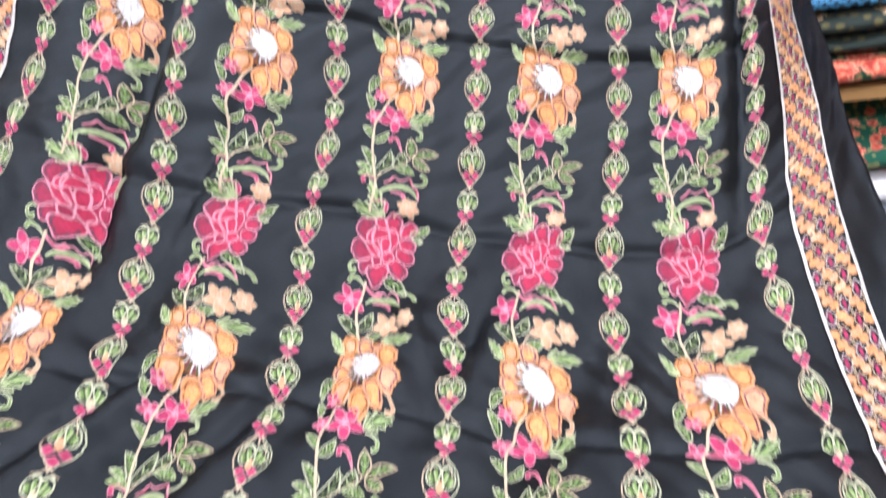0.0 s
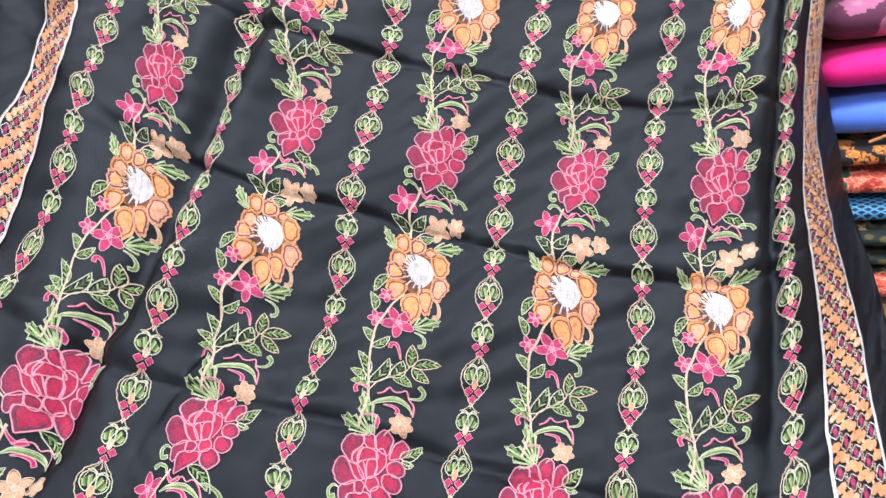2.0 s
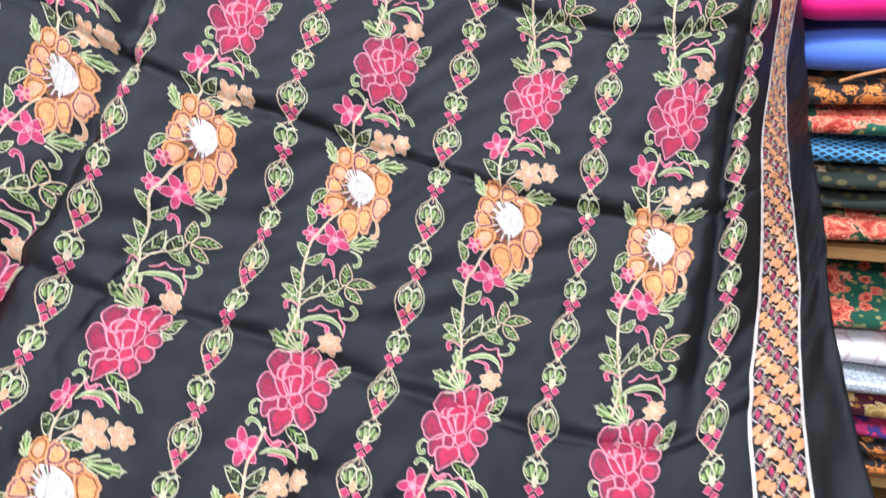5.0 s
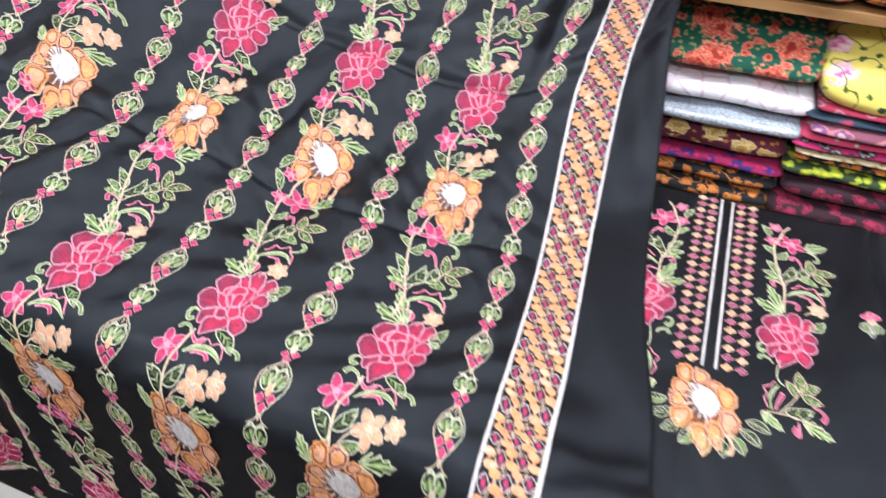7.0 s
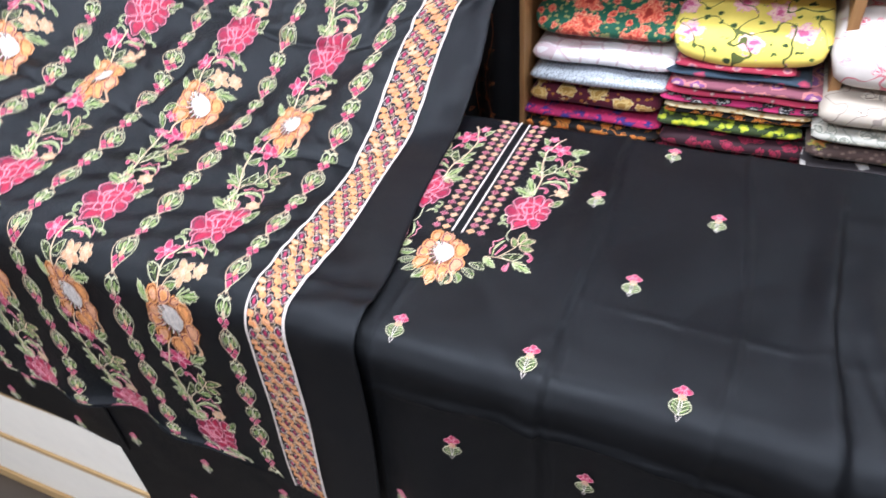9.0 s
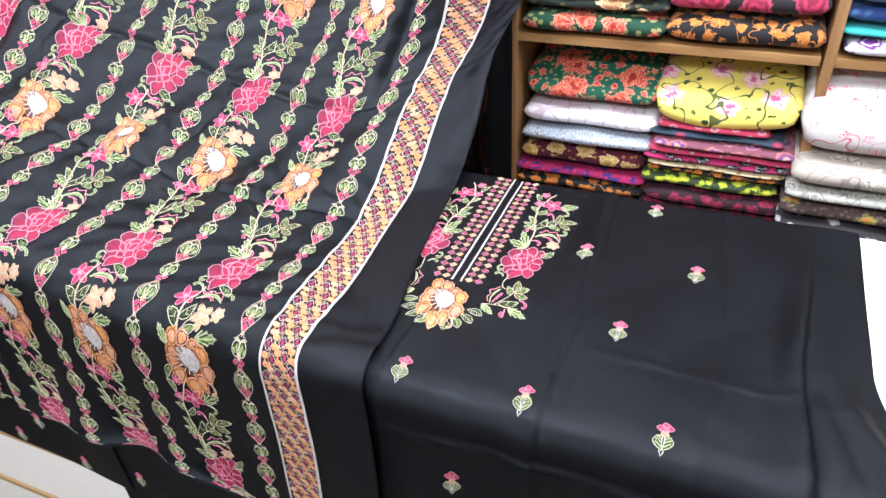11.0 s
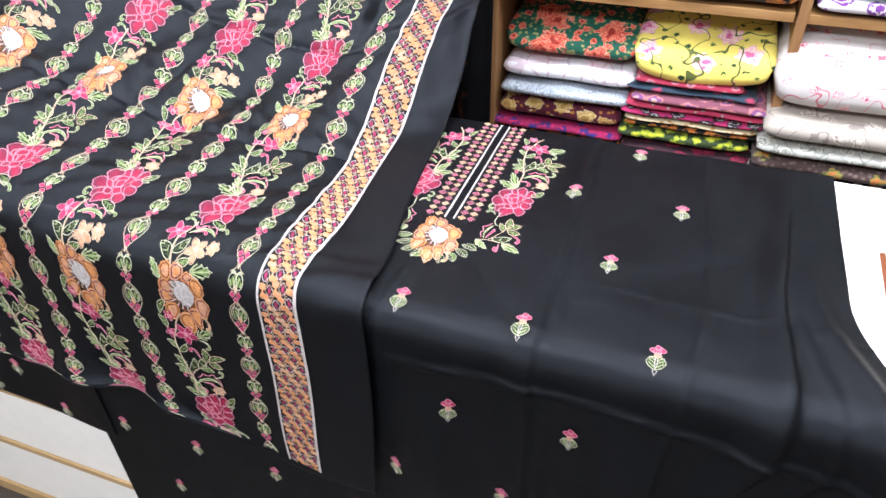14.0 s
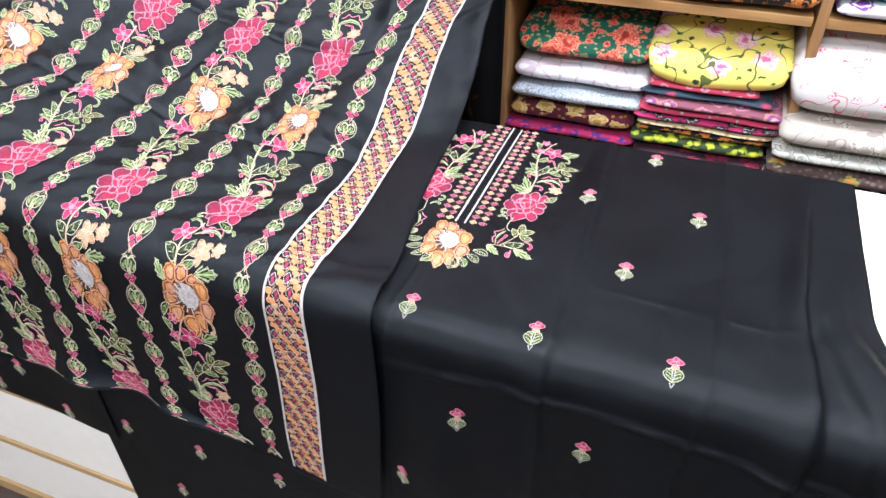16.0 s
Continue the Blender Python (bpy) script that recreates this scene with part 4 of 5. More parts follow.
DX, DY = 0.1485, 0.1425
for j in range(-5, 4):
    for i in range(-4, 3):
        x = -0.001 + i * DX + (DX / 2 if j % 2 else 0)
        s = 0.035 + j * DY
        if x > 0.31 or x < -0.56 or s > 0.48 or (s > 0.1 and -0.15 < x < 0.13) or (s > -0.05 and x < -0.05):
            continue
        st = Stitch(shirt)
        bud(st, (x, s), 0.94)
        st.lay("rosebud_motif", shirt_cloth)

rnd = random.Random(4)
for x, s, side in ((-0.072, 0.285, -1), (0.070, 0.276, 1)):
    peony(shirt, shirt_cloth, (x, s), rnd, side=side, scale=0.94)
sunflower(shirt, shirt_cloth, (0.0, 0.165), rnd, scale=0.98)
for x in (-0.0085, 0.0045):
    st = Stitch(shirt)
    st.line([(x, 0.208 + 0.01 * i) for i in range(29)], 0.0026, WHITE, 0.0018)
    st.lay("neck_braid", shirt_cloth, "white braid along the neck slit")
for s in (-1, 1):
    st = Stitch(shirt)
    for k in range(22):
        y = 0.214 + 0.0128 * k
        for col in range(2):
            warm = (k + col) % 2 == 0
            c = (s * (0.0165 + 0.0135 * col) - 0.002, y)
            for dx, dz in ((-0.0032, 0.0), (0.0032, 0.0), (0.0, 0.0028), (0.0, -0.0028)):
                loz = np.stack([np.cos(arc(7)) * 0.0023, np.sin(arc(7)) * 0.0020], 1) + c + (dx, dz)
                st.fill(loz, (PEACH if k % 4 else ORANGE) if warm else PLUM, 0.0011)
                st.line(loz, 0.0006, CREAM if warm else PINK, 0.0016, closed=True)
            if not warm:
                st.fill(np.stack([np.cos(arc(6)), np.sin(arc(6))], 1) * 0.0017 + c, CERISE, 0.0017)
    st.lay("neck_trim", shirt_cloth)
    st = Stitch(shirt)
    sun_to_peony(st, shirt, (s * 0.082, 0.274 + 0.212), s, 0.96)
    st.lay("neck_vine", shirt_cloth, "", -9, 0.486)
    st = Stitch(shirt)
    neck_corner(st, shirt, (s * 0.070, 0.279), s)
    st.lay("bud_spray", shirt_cloth)
st = Stitch(shirt)
for k in range(9):
    a = -2.9 + k * 0.33
    leaf(st, (0.036 * math.cos(a), 0.165 + 0.036 * math.sin(a)), a, 0.022, 0.011, True, PALE, GREEN if k % 3 == 0 else None)
st.lay("leaf_wreath", shirt_cloth)

# ---------------------------------------------------------------- striped cloth, drawn up from the counter to the shelf
PERIOD, STRIPE = 0.357, 0.1505
HEM, TOPV = -0.648, 1.16
AA = np.arange(-0.90, 0.2301, 0.005)
BB = np.arange(HEM, TOPV + 0.001, 0.005)


# how the drawn-up cloth sags and leans away from a plain slope, in millimetres: smooth waves across and along it
SAG_X = [[6.4, 0.1, -8.1, -3.8, -11.5, -6.5, 1.6, -4.1], [-1.5, -10.0, -9.1, 4.6, -31.5, -23.2, -9.4, -11.7], [13.0, 0.0, 2.5, 16.6, 3.9, 5.0, -1.2, -5.0], [-0.6, 8.8, 3.4, 26.0, -2.9, 4.3, 1.4, -3.7]]
SAG_Y = [[3.7, -11.6, -2.1, -12.3, 1.7, 6.5, -5.0, -9.7], [-14.0, -15.2, 35.8, 8.4, -15.4, -6.2, -6.9, 20.7], [-1.4, -6.0, 2.9, -14.4, 3.3, 4.4, -1.6, -7.1], [-2.5, -6.4, 28.4, 5.1, 2.2, 1.0, 3.6, 10.8]]
SAG_Z = [[5.2, -3.4, -3.5, 6.9, -6.5, -4.0, -1.9, -3.8], [16.2, 29.2, 1.7, 31.3, -12.0, 27.7, 7.4, 15.7], [5.5, 22.1, -20.4, 21.2, -19.4, 12.8, -1.0, 7.4], [7.0, 12.4, -3.6, 27.0, -10.2, 19.8, -2.9, 5.1]]
EDGE_SAG = [[23.5, -53.5, 107.0], [-116.3, 61.0, -110.6], [-86.5, 128.0, -73.7], [-10.2, 205.5, 43.4], [-11.0, 316.0, 77.9], [38.8, 170.4, -31.9], [-49.1, -15.2, 58.1], [-60.8, 25.3, -69.9]]  # the right margin, from hem to top: x, y, z


def sag(a, b):
    u, v = (a + 0.325) / 0.575, (b - 0.25) / 0.92
    e = np.clip(a / 0.25, 0, 1) ** 1.5
    out = []
    for i, table in enumerate((SAG_X, SAG_Y, SAG_Z)):
        d = np.polynomial.chebyshev.chebval2d(u, v, np.array(table))
        for k, row in enumerate(EDGE_SAG):
            d = d + row[i] * e * bell(b, -0.6 + k * 1.65 / 7, 0.17)
        out.append(d / 1000 * (1 - smooth(0.0, 0.2, a) * smooth(0.10, -0.22, b)))
    return out


def drape_place(a, b):
    d = np.clip(-a, 0, None)
    mid = 0.0884 + 0.28 * d - 0.357 * d * d
    theta = -1.7 + 20 * d + (52.2 - 3 * d) / (1 + np.exp(-(b - mid) / (0.084 + 0.043 * d)))
    theta = theta - 46 * smooth(1.06, 1.15, b)
    edge, half = -0.31 + 0.07 * d, 0.034 + 0.02 * d
    theta = theta + (90 - theta) * smooth(edge + half, edge - half, b)
    th = np.radians(theta)
    step = (b[0, 1] - b[0, 0]) * np.where(b < 0, 1.046, 1.0)
    f = np.argmin(np.abs(b[0] + 0.213))
    y = np.cumsum(np.cos(th) * step, 1)
    z = np.cumsum(np.sin(th) * step, 1)
    y = y - y[:, f : f + 1] + 0.1024 - 0.148 * d + 0.016 * d * d
    z = z - z[:, f : f + 1] + 0.8185 + 0.1287 * d + 0.082 * d * d
    x = a - 0.290 - 0.028 * bell(b, 0.13, 0.17) - 0.014 * smooth(0.2, 0.5, b) + 0.006 * smooth(-0.2, -0.5, b)
    x = x + 0.02 * np.clip(a + 0.3, -0.6, 0) * smooth(0.1, 0.5, b) * -1
    up = smooth(0.10, 0.35, b)
    # right margin sinks on to the counter and turns back further up
    n = -0.05 * smooth(0.04, 0.23, a) * smooth(-0.3, -0.05, b) - 0.06 * smooth(0.06, 0.25, a) * up
    n = n - 0.022 * bell(a, 0.052 + 0.012 * b, 0.011) * up - 0.010 * bell(a, 0.185, 0.02) * bell(b, 0.6, 0.18)
    x = x - 0.030 * smooth(0.03, 0.17, a) * smooth(0.22, 0.5, b) - 0.012 * smooth(0.06, 0.2, a) * bell(b, 0.58, 0.13) - 0.030 * smooth(0.15, 0.25, a) * smooth(-0.02, 0.22, b) - 0.016 * smooth(0.13, 0.25, a) * smooth(0.22, 0.5, b)
    x = x + 0.012 * bell(a, 0.135, 0.06) * smooth(0.62, 0.75, b) - 0.02 * smooth(0.165, 0.25, a) * smooth(0.6, 0.75, b) - 0.007 * smooth(0.11, 0.16, a) * bell(b, 0.57, 0.06)
    n = n - 0.009 * bell(a, 0.135 + 0.02 * np.sin(b * 30), 0.010) * bell(b, 0.57, 0.08)
    # gathered folds towards the other side
    gather = -0.57 + 0.14 * np.clip(b - 0.3, -0.12, 0.5)
    n = n - 0.022 * bell(a, gather, 0.017) * smooth(-0.05, 0.15, b) + 0.010 * bell(a, gather + 0.038, 0.022) * smooth(0.0, 0.2, b)
    n = n - 0.006 * bell(a, -0.478 + 0.22 * (b - 0.25), 0.006) * bell(b, 0.24, 0.11) + 0.005 * bell(a, -0.46 + 0.22 * (b - 0.25), 0.012) * bell(b, 0.24, 0.11)
    n = n + 0.0055 * np.sin(a * 40 + b * 10) * smooth(-0.30, -0.15, b) * (0.4 + d) + 0.0055 * np.sin(a * 23 - b * 21 + 1) * smooth(-0.35, 0.0, b)
    n = n + 0.0045 * np.sin(a * 62 - b * 30) * bell(b, 0.02, 0.12) * smooth(0.02, -0.1, a)
    n = n + (0.0016 * np.sin(a * 95 + 18 * np.sin(b * 7)) * np.sin(b * 44 + 9 * np.sin(a * 11)) + 0.0012 * np.sin(a * 60 - b * 85 + 5 * np.sin(b * 13))) * smooth(-0.5, -0.2, b)
    # pressed fold lines
    for k in (-0.06, 0.158, 0.385, 0.597, 0.82):
        n = n - 0.0065 * crease(b, k + 0.006 * np.sin(a * 14) - 0.05 * a, 0.008) * smooth(0.2, 0.05, a) * smooth(-0.75, -0.5, a) + 0.003 * bell(b, k + 0.018 + 0.006 * np.sin(a * 14) - 0.05 * a, 0.012)
    for k in (-0.085, -0.385):
        n = n - 0.003 * crease(a, k + 0.006 * np.sin(b * 20), 0.007) * smooth(-0.2, 0.0, b)
    for a0, b0, slope, deep in ((-0.40, -0.07, 0.5, 0.007), (-0.22, 0.03, 0.35, 0.006), (-0.54, -0.09, 0.6, 0.008), (-0.09, -0.02, 0.3, 0.005), (-0.30, 0.09, -0.4, 0.005), (-0.65, 0.0, 0.5, 0.008)):
        n = n - deep * bell(a - a0 - slope * (b - b0), 0.0, 0.008) * bell(b, b0, 0.06) + deep * bell(a - a0 - slope * (b - b0), 0.022, 0.012) * bell(b, b0, 0.07)
    # hanging part: upright folds
    hang = smooth(-0.36, -0.62, b)
    n = n + hang * ((0.009 * np.sin(a * 27 + 2.4) + 0.006 * np.sin(a * 49)) * smooth(0.08, -0.08, a) + 0.008)
    n = n + 0.010 * bell(a, -0.365 + 0.1 * (b + 0.4), 0.02) * smooth(-0.28, -0.4, b)
    sx, sy, sz = sag(a, b)
    sx = sx + 0.02 * smooth(0.15, 0.23, a) * smooth(-0.08, -0.25, b) + 0.010 * smooth(0.0, 0.09, a) * bell(b, -0.42, 0.17) + 0.012 * smooth(0.17, 0.23, a) * bell(b, 0.45, 0.22)
    x, y, z = x + sx, y - n * np.sin(th) + sy, z + n * np.cos(th) + sz
    # it rests on the counter where it would sink below
    rest = 0.8075 + 0.0015 * np.sin(a * 60 + b * 30) - 2.0 * smooth(0.035, -0.03, y) - 0.4 * smooth(0.49, 0.53, y)
    z = rest + 0.5 * ((z - rest) + np.sqrt((z - rest) ** 2 + 0.006**2))
    # below the edge it hangs in front of the shirt cloth
    front = -0.010 - 0.005 * smooth(0.80, 0.70, z) - hang * 0.003 * (1 + np.sin(a * 27 + 2.4))
    over = 0.5 * ((y - front) + np.sqrt((y - front) ** 2 + 0.006**2))
    y = y - over * smooth(0.825, 0.775, z) * smooth(0.12, 0.06, y)
    return x, y, z


drape_cloth = thing("embroidered_panel_cloth", "black cloth with embroidered peony and sunflower bands draped over the counter", "cloth")
drape = Sheet(AA, BB, drape_place)
drape.build("cloth_panel", BLACK, drape_cloth)

rnd = random.Random(11)
EMB_LO, EMB_HI = -0.636, 1.05
for k in range(5):
    a = -k * STRIPE
    for j in range(-2, 4):
        b = j * PERIOD
        if -0.7 < b < 1.0:
            sunflower(drape, drape_cloth, (a, b), rnd, EMB_LO, EMB_HI)
        st = Stitch(drape)
        sun_to_peony(st, drape, (a, b))
        st.lay("leaf_spray", drape_cloth, "", EMB_LO, EMB_HI)
        b += 0.144
        if -0.7 < b < 1.05:
            peony(drape, drape_cloth, (a, b), rnd, EMB_LO, EMB_HI)
        st = Stitch(drape)
        peony_to_sun(st, drape, (a, b))
        st.lay("bud_spray", drape_cloth, "", EMB_LO, EMB_HI)
LINK = PERIOD / 8
for k in range(-1, 5):
    a = -(k + 0.5) * STRIPE - 0.002
    for i in range(-22, 17):
        b = 0.339 + i * LINK
        if not EMB_LO - 0.01 < b < EMB_HI:
            continue
        st = Stitch(drape)
        medallion(st, drape, (a, b), i % 2 == 0)
        st.lay("chain_medallion", drape_cloth, "", EMB_LO, EMB_HI)
for side, a0 in ((1, 0.108), (-1, -0.772)):
    a1 = a0 + 0.053
    for e in (a0, a1):
        st = Stitch(drape)
        st.line([(e, b) for b in np.arange(EMB_LO, EMB_HI, 0.006)], 0.0036, WHITE, 0.0026)
        st.lay("white_cord", drape_cloth, "white cord edging the border")
    pitch, slope = 0.0352, -1.5 * side
    for i in range(54):
        b = EMB_LO - 0.045 + i * pitch
        if b > EMB_HI:
            break
        st = Stitch(drape)

        def q(u, w):
            return (a0 + 0.0028 + u * 0.0474, b + w * pitch + slope * (u - 0.5) * 0.048)

        for n in range(5):
            u, w = (n + 0.5) / 5, 0.22
            tint = (PEACH, ORANGE)[(n + i) % 2] if rnd.random() < 0.75 else CREAM
            for du, dw in ((-0.055, 0.02), (0.055, -0.02), (0.0, 0.13), (0.0, -0.13), (0.1, 0.06)):
                c = np.array(q(u + du, w + dw + rnd.uniform(-0.02, 0.02)))
                out = c + np.stack([np.cos(arc(8)) * 0.0034, np.sin(arc(8)) * 0.0038], 1) * (1 + 0.12 * np.cos(arc(8) * 2))[:, None]
                st.fill(out, tint, 0.0010 + rnd.uniform(0, 0.0004))
                st.line(out, 0.0006, PEACH if tint is ORANGE else ORANGE, 0.0016, closed=True)
            c = np.array(q(u, w))
            st.fill(c + np.stack([np.cos(arc(6)), np.sin(arc(6))], 1) * 0.0016, CREAM if n % 2 else ORANGE, 0.0019)
            u, w = (n + 0.55) / 5, 0.72
            for du, dw in ((-0.05, 0.0), (0.05, 0.0), (0.0, 0.10), (0.0, -0.10)):
                c = np.array(q(u + du, w + dw))
                st.fill(c + np.stack([np.cos(arc(7)), np.sin(arc(7))], 1) * 0.0024, PLUM, 0.0010)
            st.fill(np.array(q(u, w)) + np.stack([np.cos(arc(7)) * 0.0023, np.sin(arc(7)) * 0.0026], 1), CERISE, 0.0015)
            t = arc(16)
            ring = np.array(q(u, w)) + np.stack([np.cos(t) * 0.0050, np.sin(t) * 0.0060], 1) * (1 + 0.14 * np.cos(t * 4))[:, None]
            st.line(ring, 0.0008, CREAM if n % 2 else WHITE, 0.0018, closed=True)
            for du, dw in ((0.1, 0.05), (0.1, -0.05)):
                c = np.array(q(u + du, w + dw))
                st.line(c + np.stack([np.cos(arc(6)), np.sin(arc(6))], 1) * 0.0014, 0.0007, CREAM, 0.0019, closed=True)
        st.lay("border_bar", drape_cloth, "", EMB_LO, EMB_HI)

# ---------------------------------------------------------------- shelving
shelving = thing("shelving_unit", "brown wooden shelving packed with folded cloth", "shelf")
YF = 1.0
for x in (-1.42, -0.80, -0.19, 0.445, 1.07, 1.69):
    box("upright", (x, YF, -0.06), (x + 0.02, 1.42, 2.2), SHELF_UP, shelving)
for x0 in (-1.40, -0.78, -0.17, 0.465, 1.09):
    for z in (0.08, 0.425, 0.848, 1.40 if x0 > -0.5 else 1.60, 2.18):
        box("shelf_board", (x0, YF + 0.004, z), (x0 + 0.61 - (0.005 if x0 > 0.4 else 0), 1.42, z + 0.019), SHELF, shelving)
box("back_panel", (-1.42, 1.4205, -0.06), (1.71, 1.432, 2.2), BACK, shelving)


def folded(label, x0, x1, z0, z1, mat, layers=2, yf=1.0, lean=0.0, seed=0, depth=0.34, droop=0.0, group="cloth stack"):
    """A folded length of cloth: rounded front folds, soft sides, one loop for each layer."""
    rd = random.Random(seed * 7 + int(z0 * 1000))
    top = tagged(new("folded_cloth"), label, "folded cloth", group)
    h = (z1 - z0) / layers
    nx, prof = 30, 26
    for l in range(layers):
        a, b = z0 + l * h, z0 + (l + 1) * h
        dx0, dx1, dy = rd.uniform(-0.008, 0.008), rd.uniform(-0.008, 0.008), rd.uniform(-0.008, 0.008)
        ph, am = rd.uniform(0, 6), rd.uniform(0.0015, 0.004)
        v, f = [], []
        for i in range(nx):
            t = i / (nx - 1)
            x = x0 + dx0 + t * (x1 - x0 + dx1 - dx0)
            e = max(0.02, (1 - abs(2 * t - 1) ** 10)) ** 0.35
            for j in range(prof):
                w = 2 * math.pi * j / prof
                cy, cz = math.cos(w), math.sin(w)
                yy = 0.5 + 0.5 * math.copysign(abs(cy) ** (0.28 if cy > 0 else 0.75), cy)
                zz = 0.5 + 0.5 * math.copysign(abs(cz) ** 0.62, cz)
                y = yf + dy + 0.012 * (1 - e) + yy * depth
                z = a + (0.5 + (zz - 0.5) * e) * (b - a)
                u = (z - z0) / (z1 - z0)
                y += lean * u * u * (1 - yy) + am * math.sin(9 * t + ph) * (1 - yy)
                wave = am * 0.8 * math.sin(13 * t + ph * 2 + 3 * yy)
                z += wave * (zz if l == layers - 1 else 1) * (0 if (l == 0 and zz < 0.3) else 1)
                z -= droop * (1 - yy) * (1 - u) * (0.35 + 0.65 * math.sin(math.pi * min(1, t * 1.1)))
                v.append((x, y, z))
        for i in range(nx - 1):
            for j in range(prof):
                k = (j + 1) % prof
                f.append((i * prof + j, i * prof + k, (i + 1) * prof + k, (i + 1) * prof + j))
        f += [tuple(range(prof - 1, -1, -1)), tuple((nx - 1) * prof + j for j in range(prof))]
        mesh_ob("fold" if layers > 1 else "cloth_body", v, f, mat, top)
    return top


def stack(x0, x1, z, rows, group, seed, yf=1.0):
    for n, (label, h, mat, layers, dx0, dx1, lean, droop) in enumerate(rows):
        folded(label, x0 + dx0, x1 + dx1, z, z + h, mat, layers, yf + 0.006 * (n % 3), lean, seed + n, droop=droop, group=group)
        z += h


stack(-0.165, 0.140, 0.445, [
    ("black folded cloth printed with orange leaves", 0.074, FLAME_LEAF, 2, 0.0, 0.0, 0.0, 0),
    ("magenta and dark blue folded cloth", 0.024, MAGENTA_MIX, 1, -0.01, 0.0, 0.0, 0),
    ("maroon folded cloth printed with golden flowers", 0.062, MAROON_GOLD, 1, 0.0, 0.0, 0.0, 0),
    ("grey patterned cloth in a clear plastic bag", 0.038, SILVER, 1, 0.0, 0.0, 0.0, 0),
    ("white cloth in a shiny clear plastic bag", 0.056, WHITE_BAG, 1, 0.0, 0.012, 0.02, 0),
    ("green folded cloth printed with red roses", 0.105, GREEN_ROSE, 1, 0.0, 0.01, 0.13, 0),
], "lower cloth stack beside the counter", 3)
stack(0.140, 0.440, 0.445, [
    ("maroon lace folded cloth", 0.095, LACE_RED, 2, 0.0, 0.0, 0.0, 0),
    ("yellow-green printed folded cloth", 0.034, LIME_MIX, 1, -0.005, -0.01, 0.0, 0),
    ("black folded cloth printed with orange leaves", 0.018, FLAME_LEAF, 1, 0.0, 0.0, 0.0, 0),
    ("cream and gold folded cloth", 0.012, CREAM_GOLD, 1, 0.0, 0.0, 0.0, 0),
    ("black, white and pink printed folded cloth", 0.018, BW_PINK, 1, 0.0, 0.0, 0.0, 0),
    ("coral pink folded cloth", 0.020, CORAL, 1, -0.004, 0.0, 0.0, 0),
    ("plum patchwork printed folded cloth", 0.022, PLUM_MIX, 1, 0.01, 0.0, 0.0, 0),
    ("dark navy folded cloth with red flowers", 0.016, NAVY, 1, 0.0, -0.03, 0.0, 0),
    ("wine red printed folded cloth", 0.016, WINE, 1, 0.01, -0.06, 0.0, 0),
    ("bright yellow cloth printed with pink flowers, loosely folded", 0.125, YELLOW_FLORAL, 1, -0.004, 0.0, 0.13, 0.03),
], "middle cloth stack", 20, 0.985)
stack(0.428, 0.80, 0.453, [
    ("brown zigzag woven folded cloth", 0.050, BROWN_ZIG, 2, 0.0, 0.0, 0.0, 0),
    ("dark folded cloth with white leaves", 0.035, DARK_LEAF, 1, 0.0, 0.0, 0.0, 0),
    ("dark brown folded cloth with small orange flowers", 0.045, BROWN_FLOWER, 1, 0.0, 0.0, 0.0, 0),
    ("grey-green paisley folded cloth", 0.030, PAISLEY, 1, 0.0, 0.0, 0.0, 0),
    ("cream folded cloth with stitched leaves", 0.062, CREAM_LEAF, 1, 0.0, 0.0, 0.0, 0),
    ("white folded cloth embroidered with red flowers", 0.160, WHITE_EMB, 1, 0.0, 0.0, 0.10, 0),
], "pale cloth stack", 40, 0.93)
stack(-0.165, 0.142, 0.868, [
    ("deep green folded cloth printed with red roses", 0.052, GREEN_ROSE_B, 1, 0.0, 0.0, 0.0, 0),
    ("black folded cloth printed with brown flowers", 0.062, DARK_ROSE, 2, 0.0, 0.0, 0.0, 0),
    ("bright blue mesh-patterned folded cloth", 0.044, BLUE_MESH, 1, 0.0, 0.0, 0.0, 0),
    ("green folded cloth printed with red roses", 0.042, GREEN_ROSE, 1, 0.0, 0.0, 0.0, 0),
    ("black folded cloth printed with orange leaves", 0.040, FLAME_LEAF, 1, 0.0, 0.0, 0.0, 0),
    ("cornflower blue folded cloth with an orange cord", 0.068, BLUE, 1, 0.0, 0.0, 0.0, 0),
    ("plain hot pink folded cloth", 0.065, HOT_PINK, 1, 0.0, 0.0, 0.0, 0),
    ("plum folded cloth printed with pink flowers", 0.07, PLUM_PRINT, 1, 0.0, 0.0, 0.0, 0),
], "upper cloth stack", 60)
stack(0.145, 0.44, 0.868, [
    ("black folded cloth printed with large orange leaves", 0.06, FLAME_LEAF, 1, 0.0, 0.0, 0.0, 0),
    ("black folded cloth printed with dark red roses", 0.11, RED_ROSE, 2, 0.0, 0.0, 0.02, 0),
    ("black folded cloth printed with dark red roses", 0.08, RED_ROSE, 1, 0.0, 0.0, 0.0, 0),
], "upper middle cloth stack", 80)
stack(0.470, 0.80, 0.868, [
    ("purple and white printed folded cloth", 0.035, PURPLE_W, 1, 0.0, 0.0, 0.0, 0),
    ("plain bright turquoise folded cloth", 0.022, TEAL, 1, -0.015, 0.0, 0.0, 0),
    ("indigo blue printed folded cloth", 0.045, BLUE_PAT, 1, 0.0, 0.0, 0.0, 0),
    ("dark grey folded cloth", 0.018, NAVY, 1, 0.0, 0.0, 0.0, 0),
    ("pale turquoise folded cloth", 0.05, TEAL, 1, 0.0, 0.0, 0.0, 0),
], "upper right cloth stack", 95)

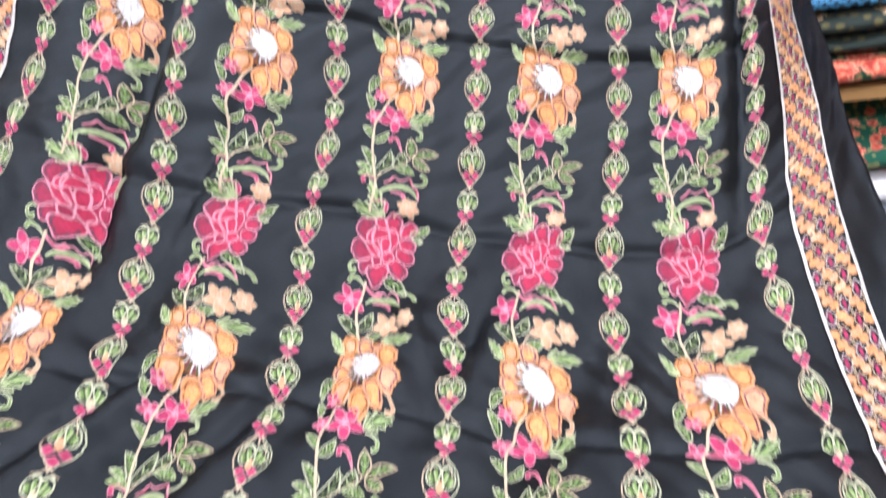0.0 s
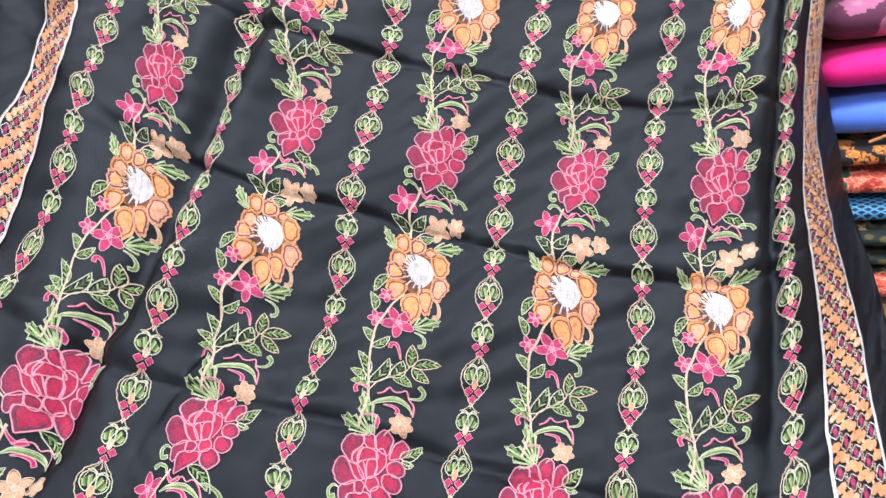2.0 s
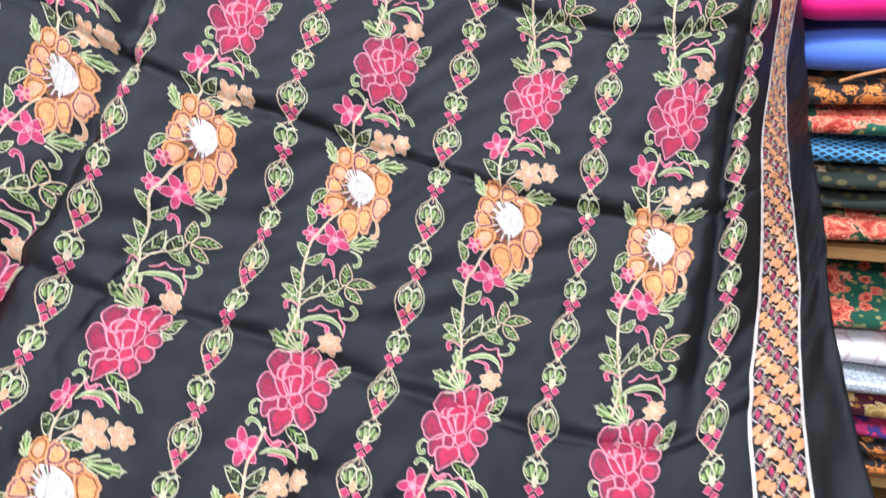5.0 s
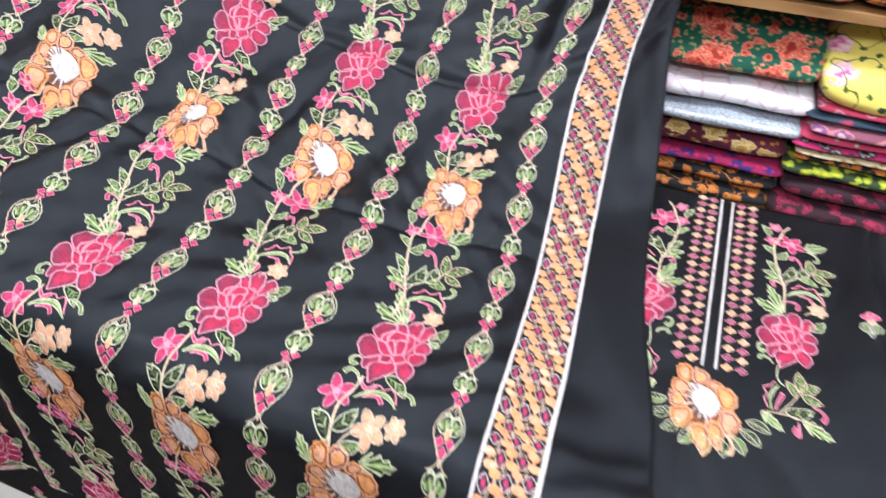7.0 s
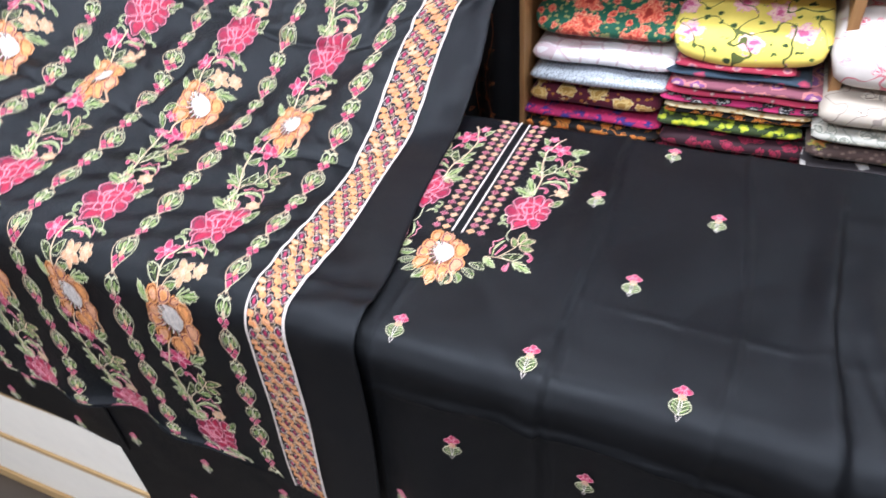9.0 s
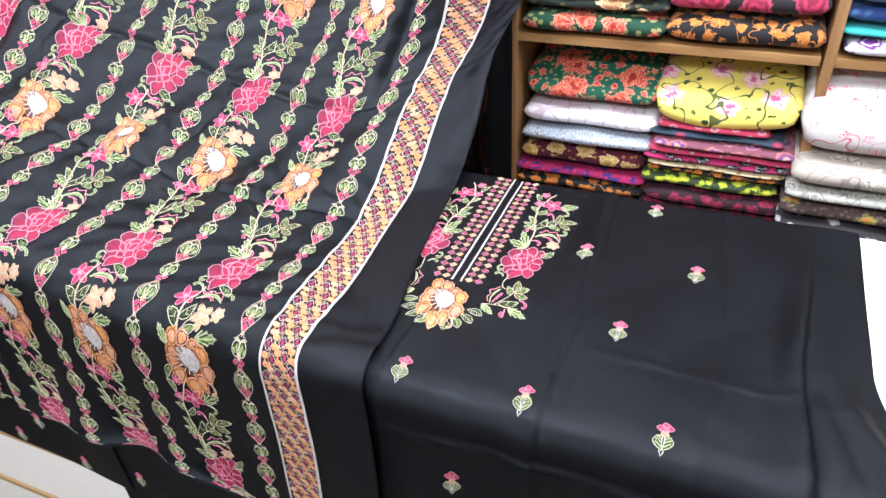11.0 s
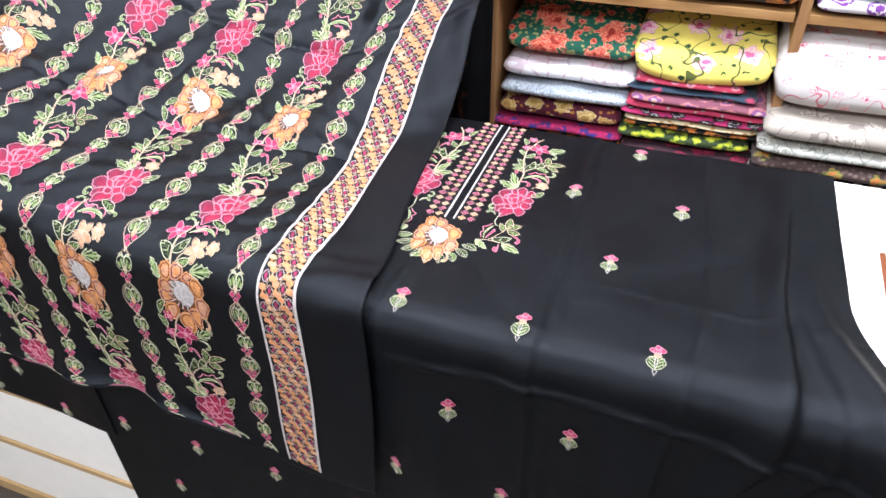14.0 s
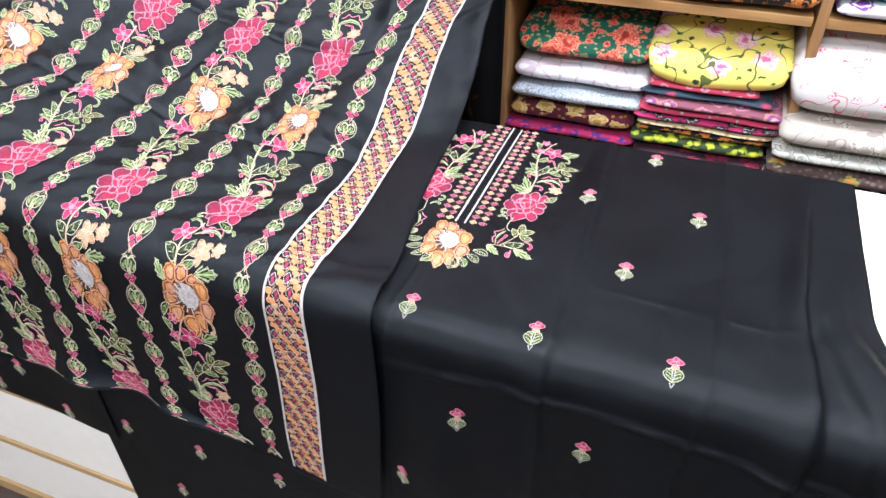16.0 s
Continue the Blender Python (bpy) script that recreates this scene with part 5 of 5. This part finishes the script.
tagged(box("cardboard_sheet", (0.42, 0.925, 0.4445), (0.82, 1.3, 0.452), STRIP, bevel=0.001), "beige cardboard sheet under the pale cloth stack", "cardboard")

# dark cloth hanging in front of the next bay
hang_cloth = thing("hanging_cloth", "black cloth with fine stitched lines hanging in front of the shelving", "cloth")
hang = Sheet(np.arange(-0.62, -0.1799, 0.01), np.arange(0.30, 1.58, 0.02), lambda a, b: (a, 0.985 + 0.012 * np.sin(a * 60) + 0 * b, b))
hang.flip = True
hang.build("cloth_panel", BLACK_PLAIN, hang_cloth)

# pale shawl lying folded on the worktop beside the black cloth
shawl = thing("folded_shawl", "cream shawl with a brown woven border lying on the counter", "shawl")
shawl_sheet = Sheet(np.arange(0.522, 0.90, 0.008), np.arange(0.15, 0.316, 0.008), lambda a, b: (a + 0.03 * (b - 0.15), b, 0.8055 + 0.002 * np.sin(a * 40 + b * 9) - 0.003 * smooth(0.537, 0.522, a)))
shawl_sheet.build("cloth_body", OFFWHITE, shawl, thick=0.006)
border = Stitch(shawl_sheet)
for k in range(4):
    border.line([(0.5265 + 0.0085 * k, b) for b in np.arange(0.155, 0.313, 0.008)], 0.0065, (GREY, BROWN, PLUM, GREY)[k], 0.002)
for k in range(30):
    border.fill(turned(np.array([(-0.003, 0), (0, -0.003), (0.003, 0), (0, 0.003)]), (0.5393, 0.156 + 0.0051 * k), 0), CREAM, 0.0028)
border.lay("woven_border", shawl, "brown and grey woven border")

# orange cord along the blue cloth, light stitching on the hanging cloth
cord = bpy.data.curves.new("orange_cord", "CURVE")
cord.dimensions, cord.bevel_depth = "3D", 0.0022
sp = cord.splines.new("POLY")
pts = [(-0.10 + 0.24 * t, 0.9985 - 0.010 * math.sin(math.pi * t), 1.112 + 0.06 * t**0.8) for t in np.linspace(0, 1, 14)]
sp.points.add(len(pts) - 1)
for p, q in zip(sp.points, pts):
    p.co = (*q, 1)
cord.materials.append(ORANGE)
tagged(new("decorative_cord", cord), "thin orange cord lying along the blue cloth", "cord")
hs = Stitch(hang)
for k in range(5):
    a = -0.245 - 0.03 * k
    hs.line([(a + 0.012 * math.sin(i * 0.5 + k), 0.42 + 0.02 * i) for i in range(30)], 0.0014, BROWN, 0.0016)
    for i in range(14):
        leaf(hs, (a, 0.44 + 0.04 * i), 0.6 + (i % 2) * 1.9, 0.016, 0.008, False, BROWN)
hs.lay("stitched_lines", hang_cloth, "pale stitched vine lines")
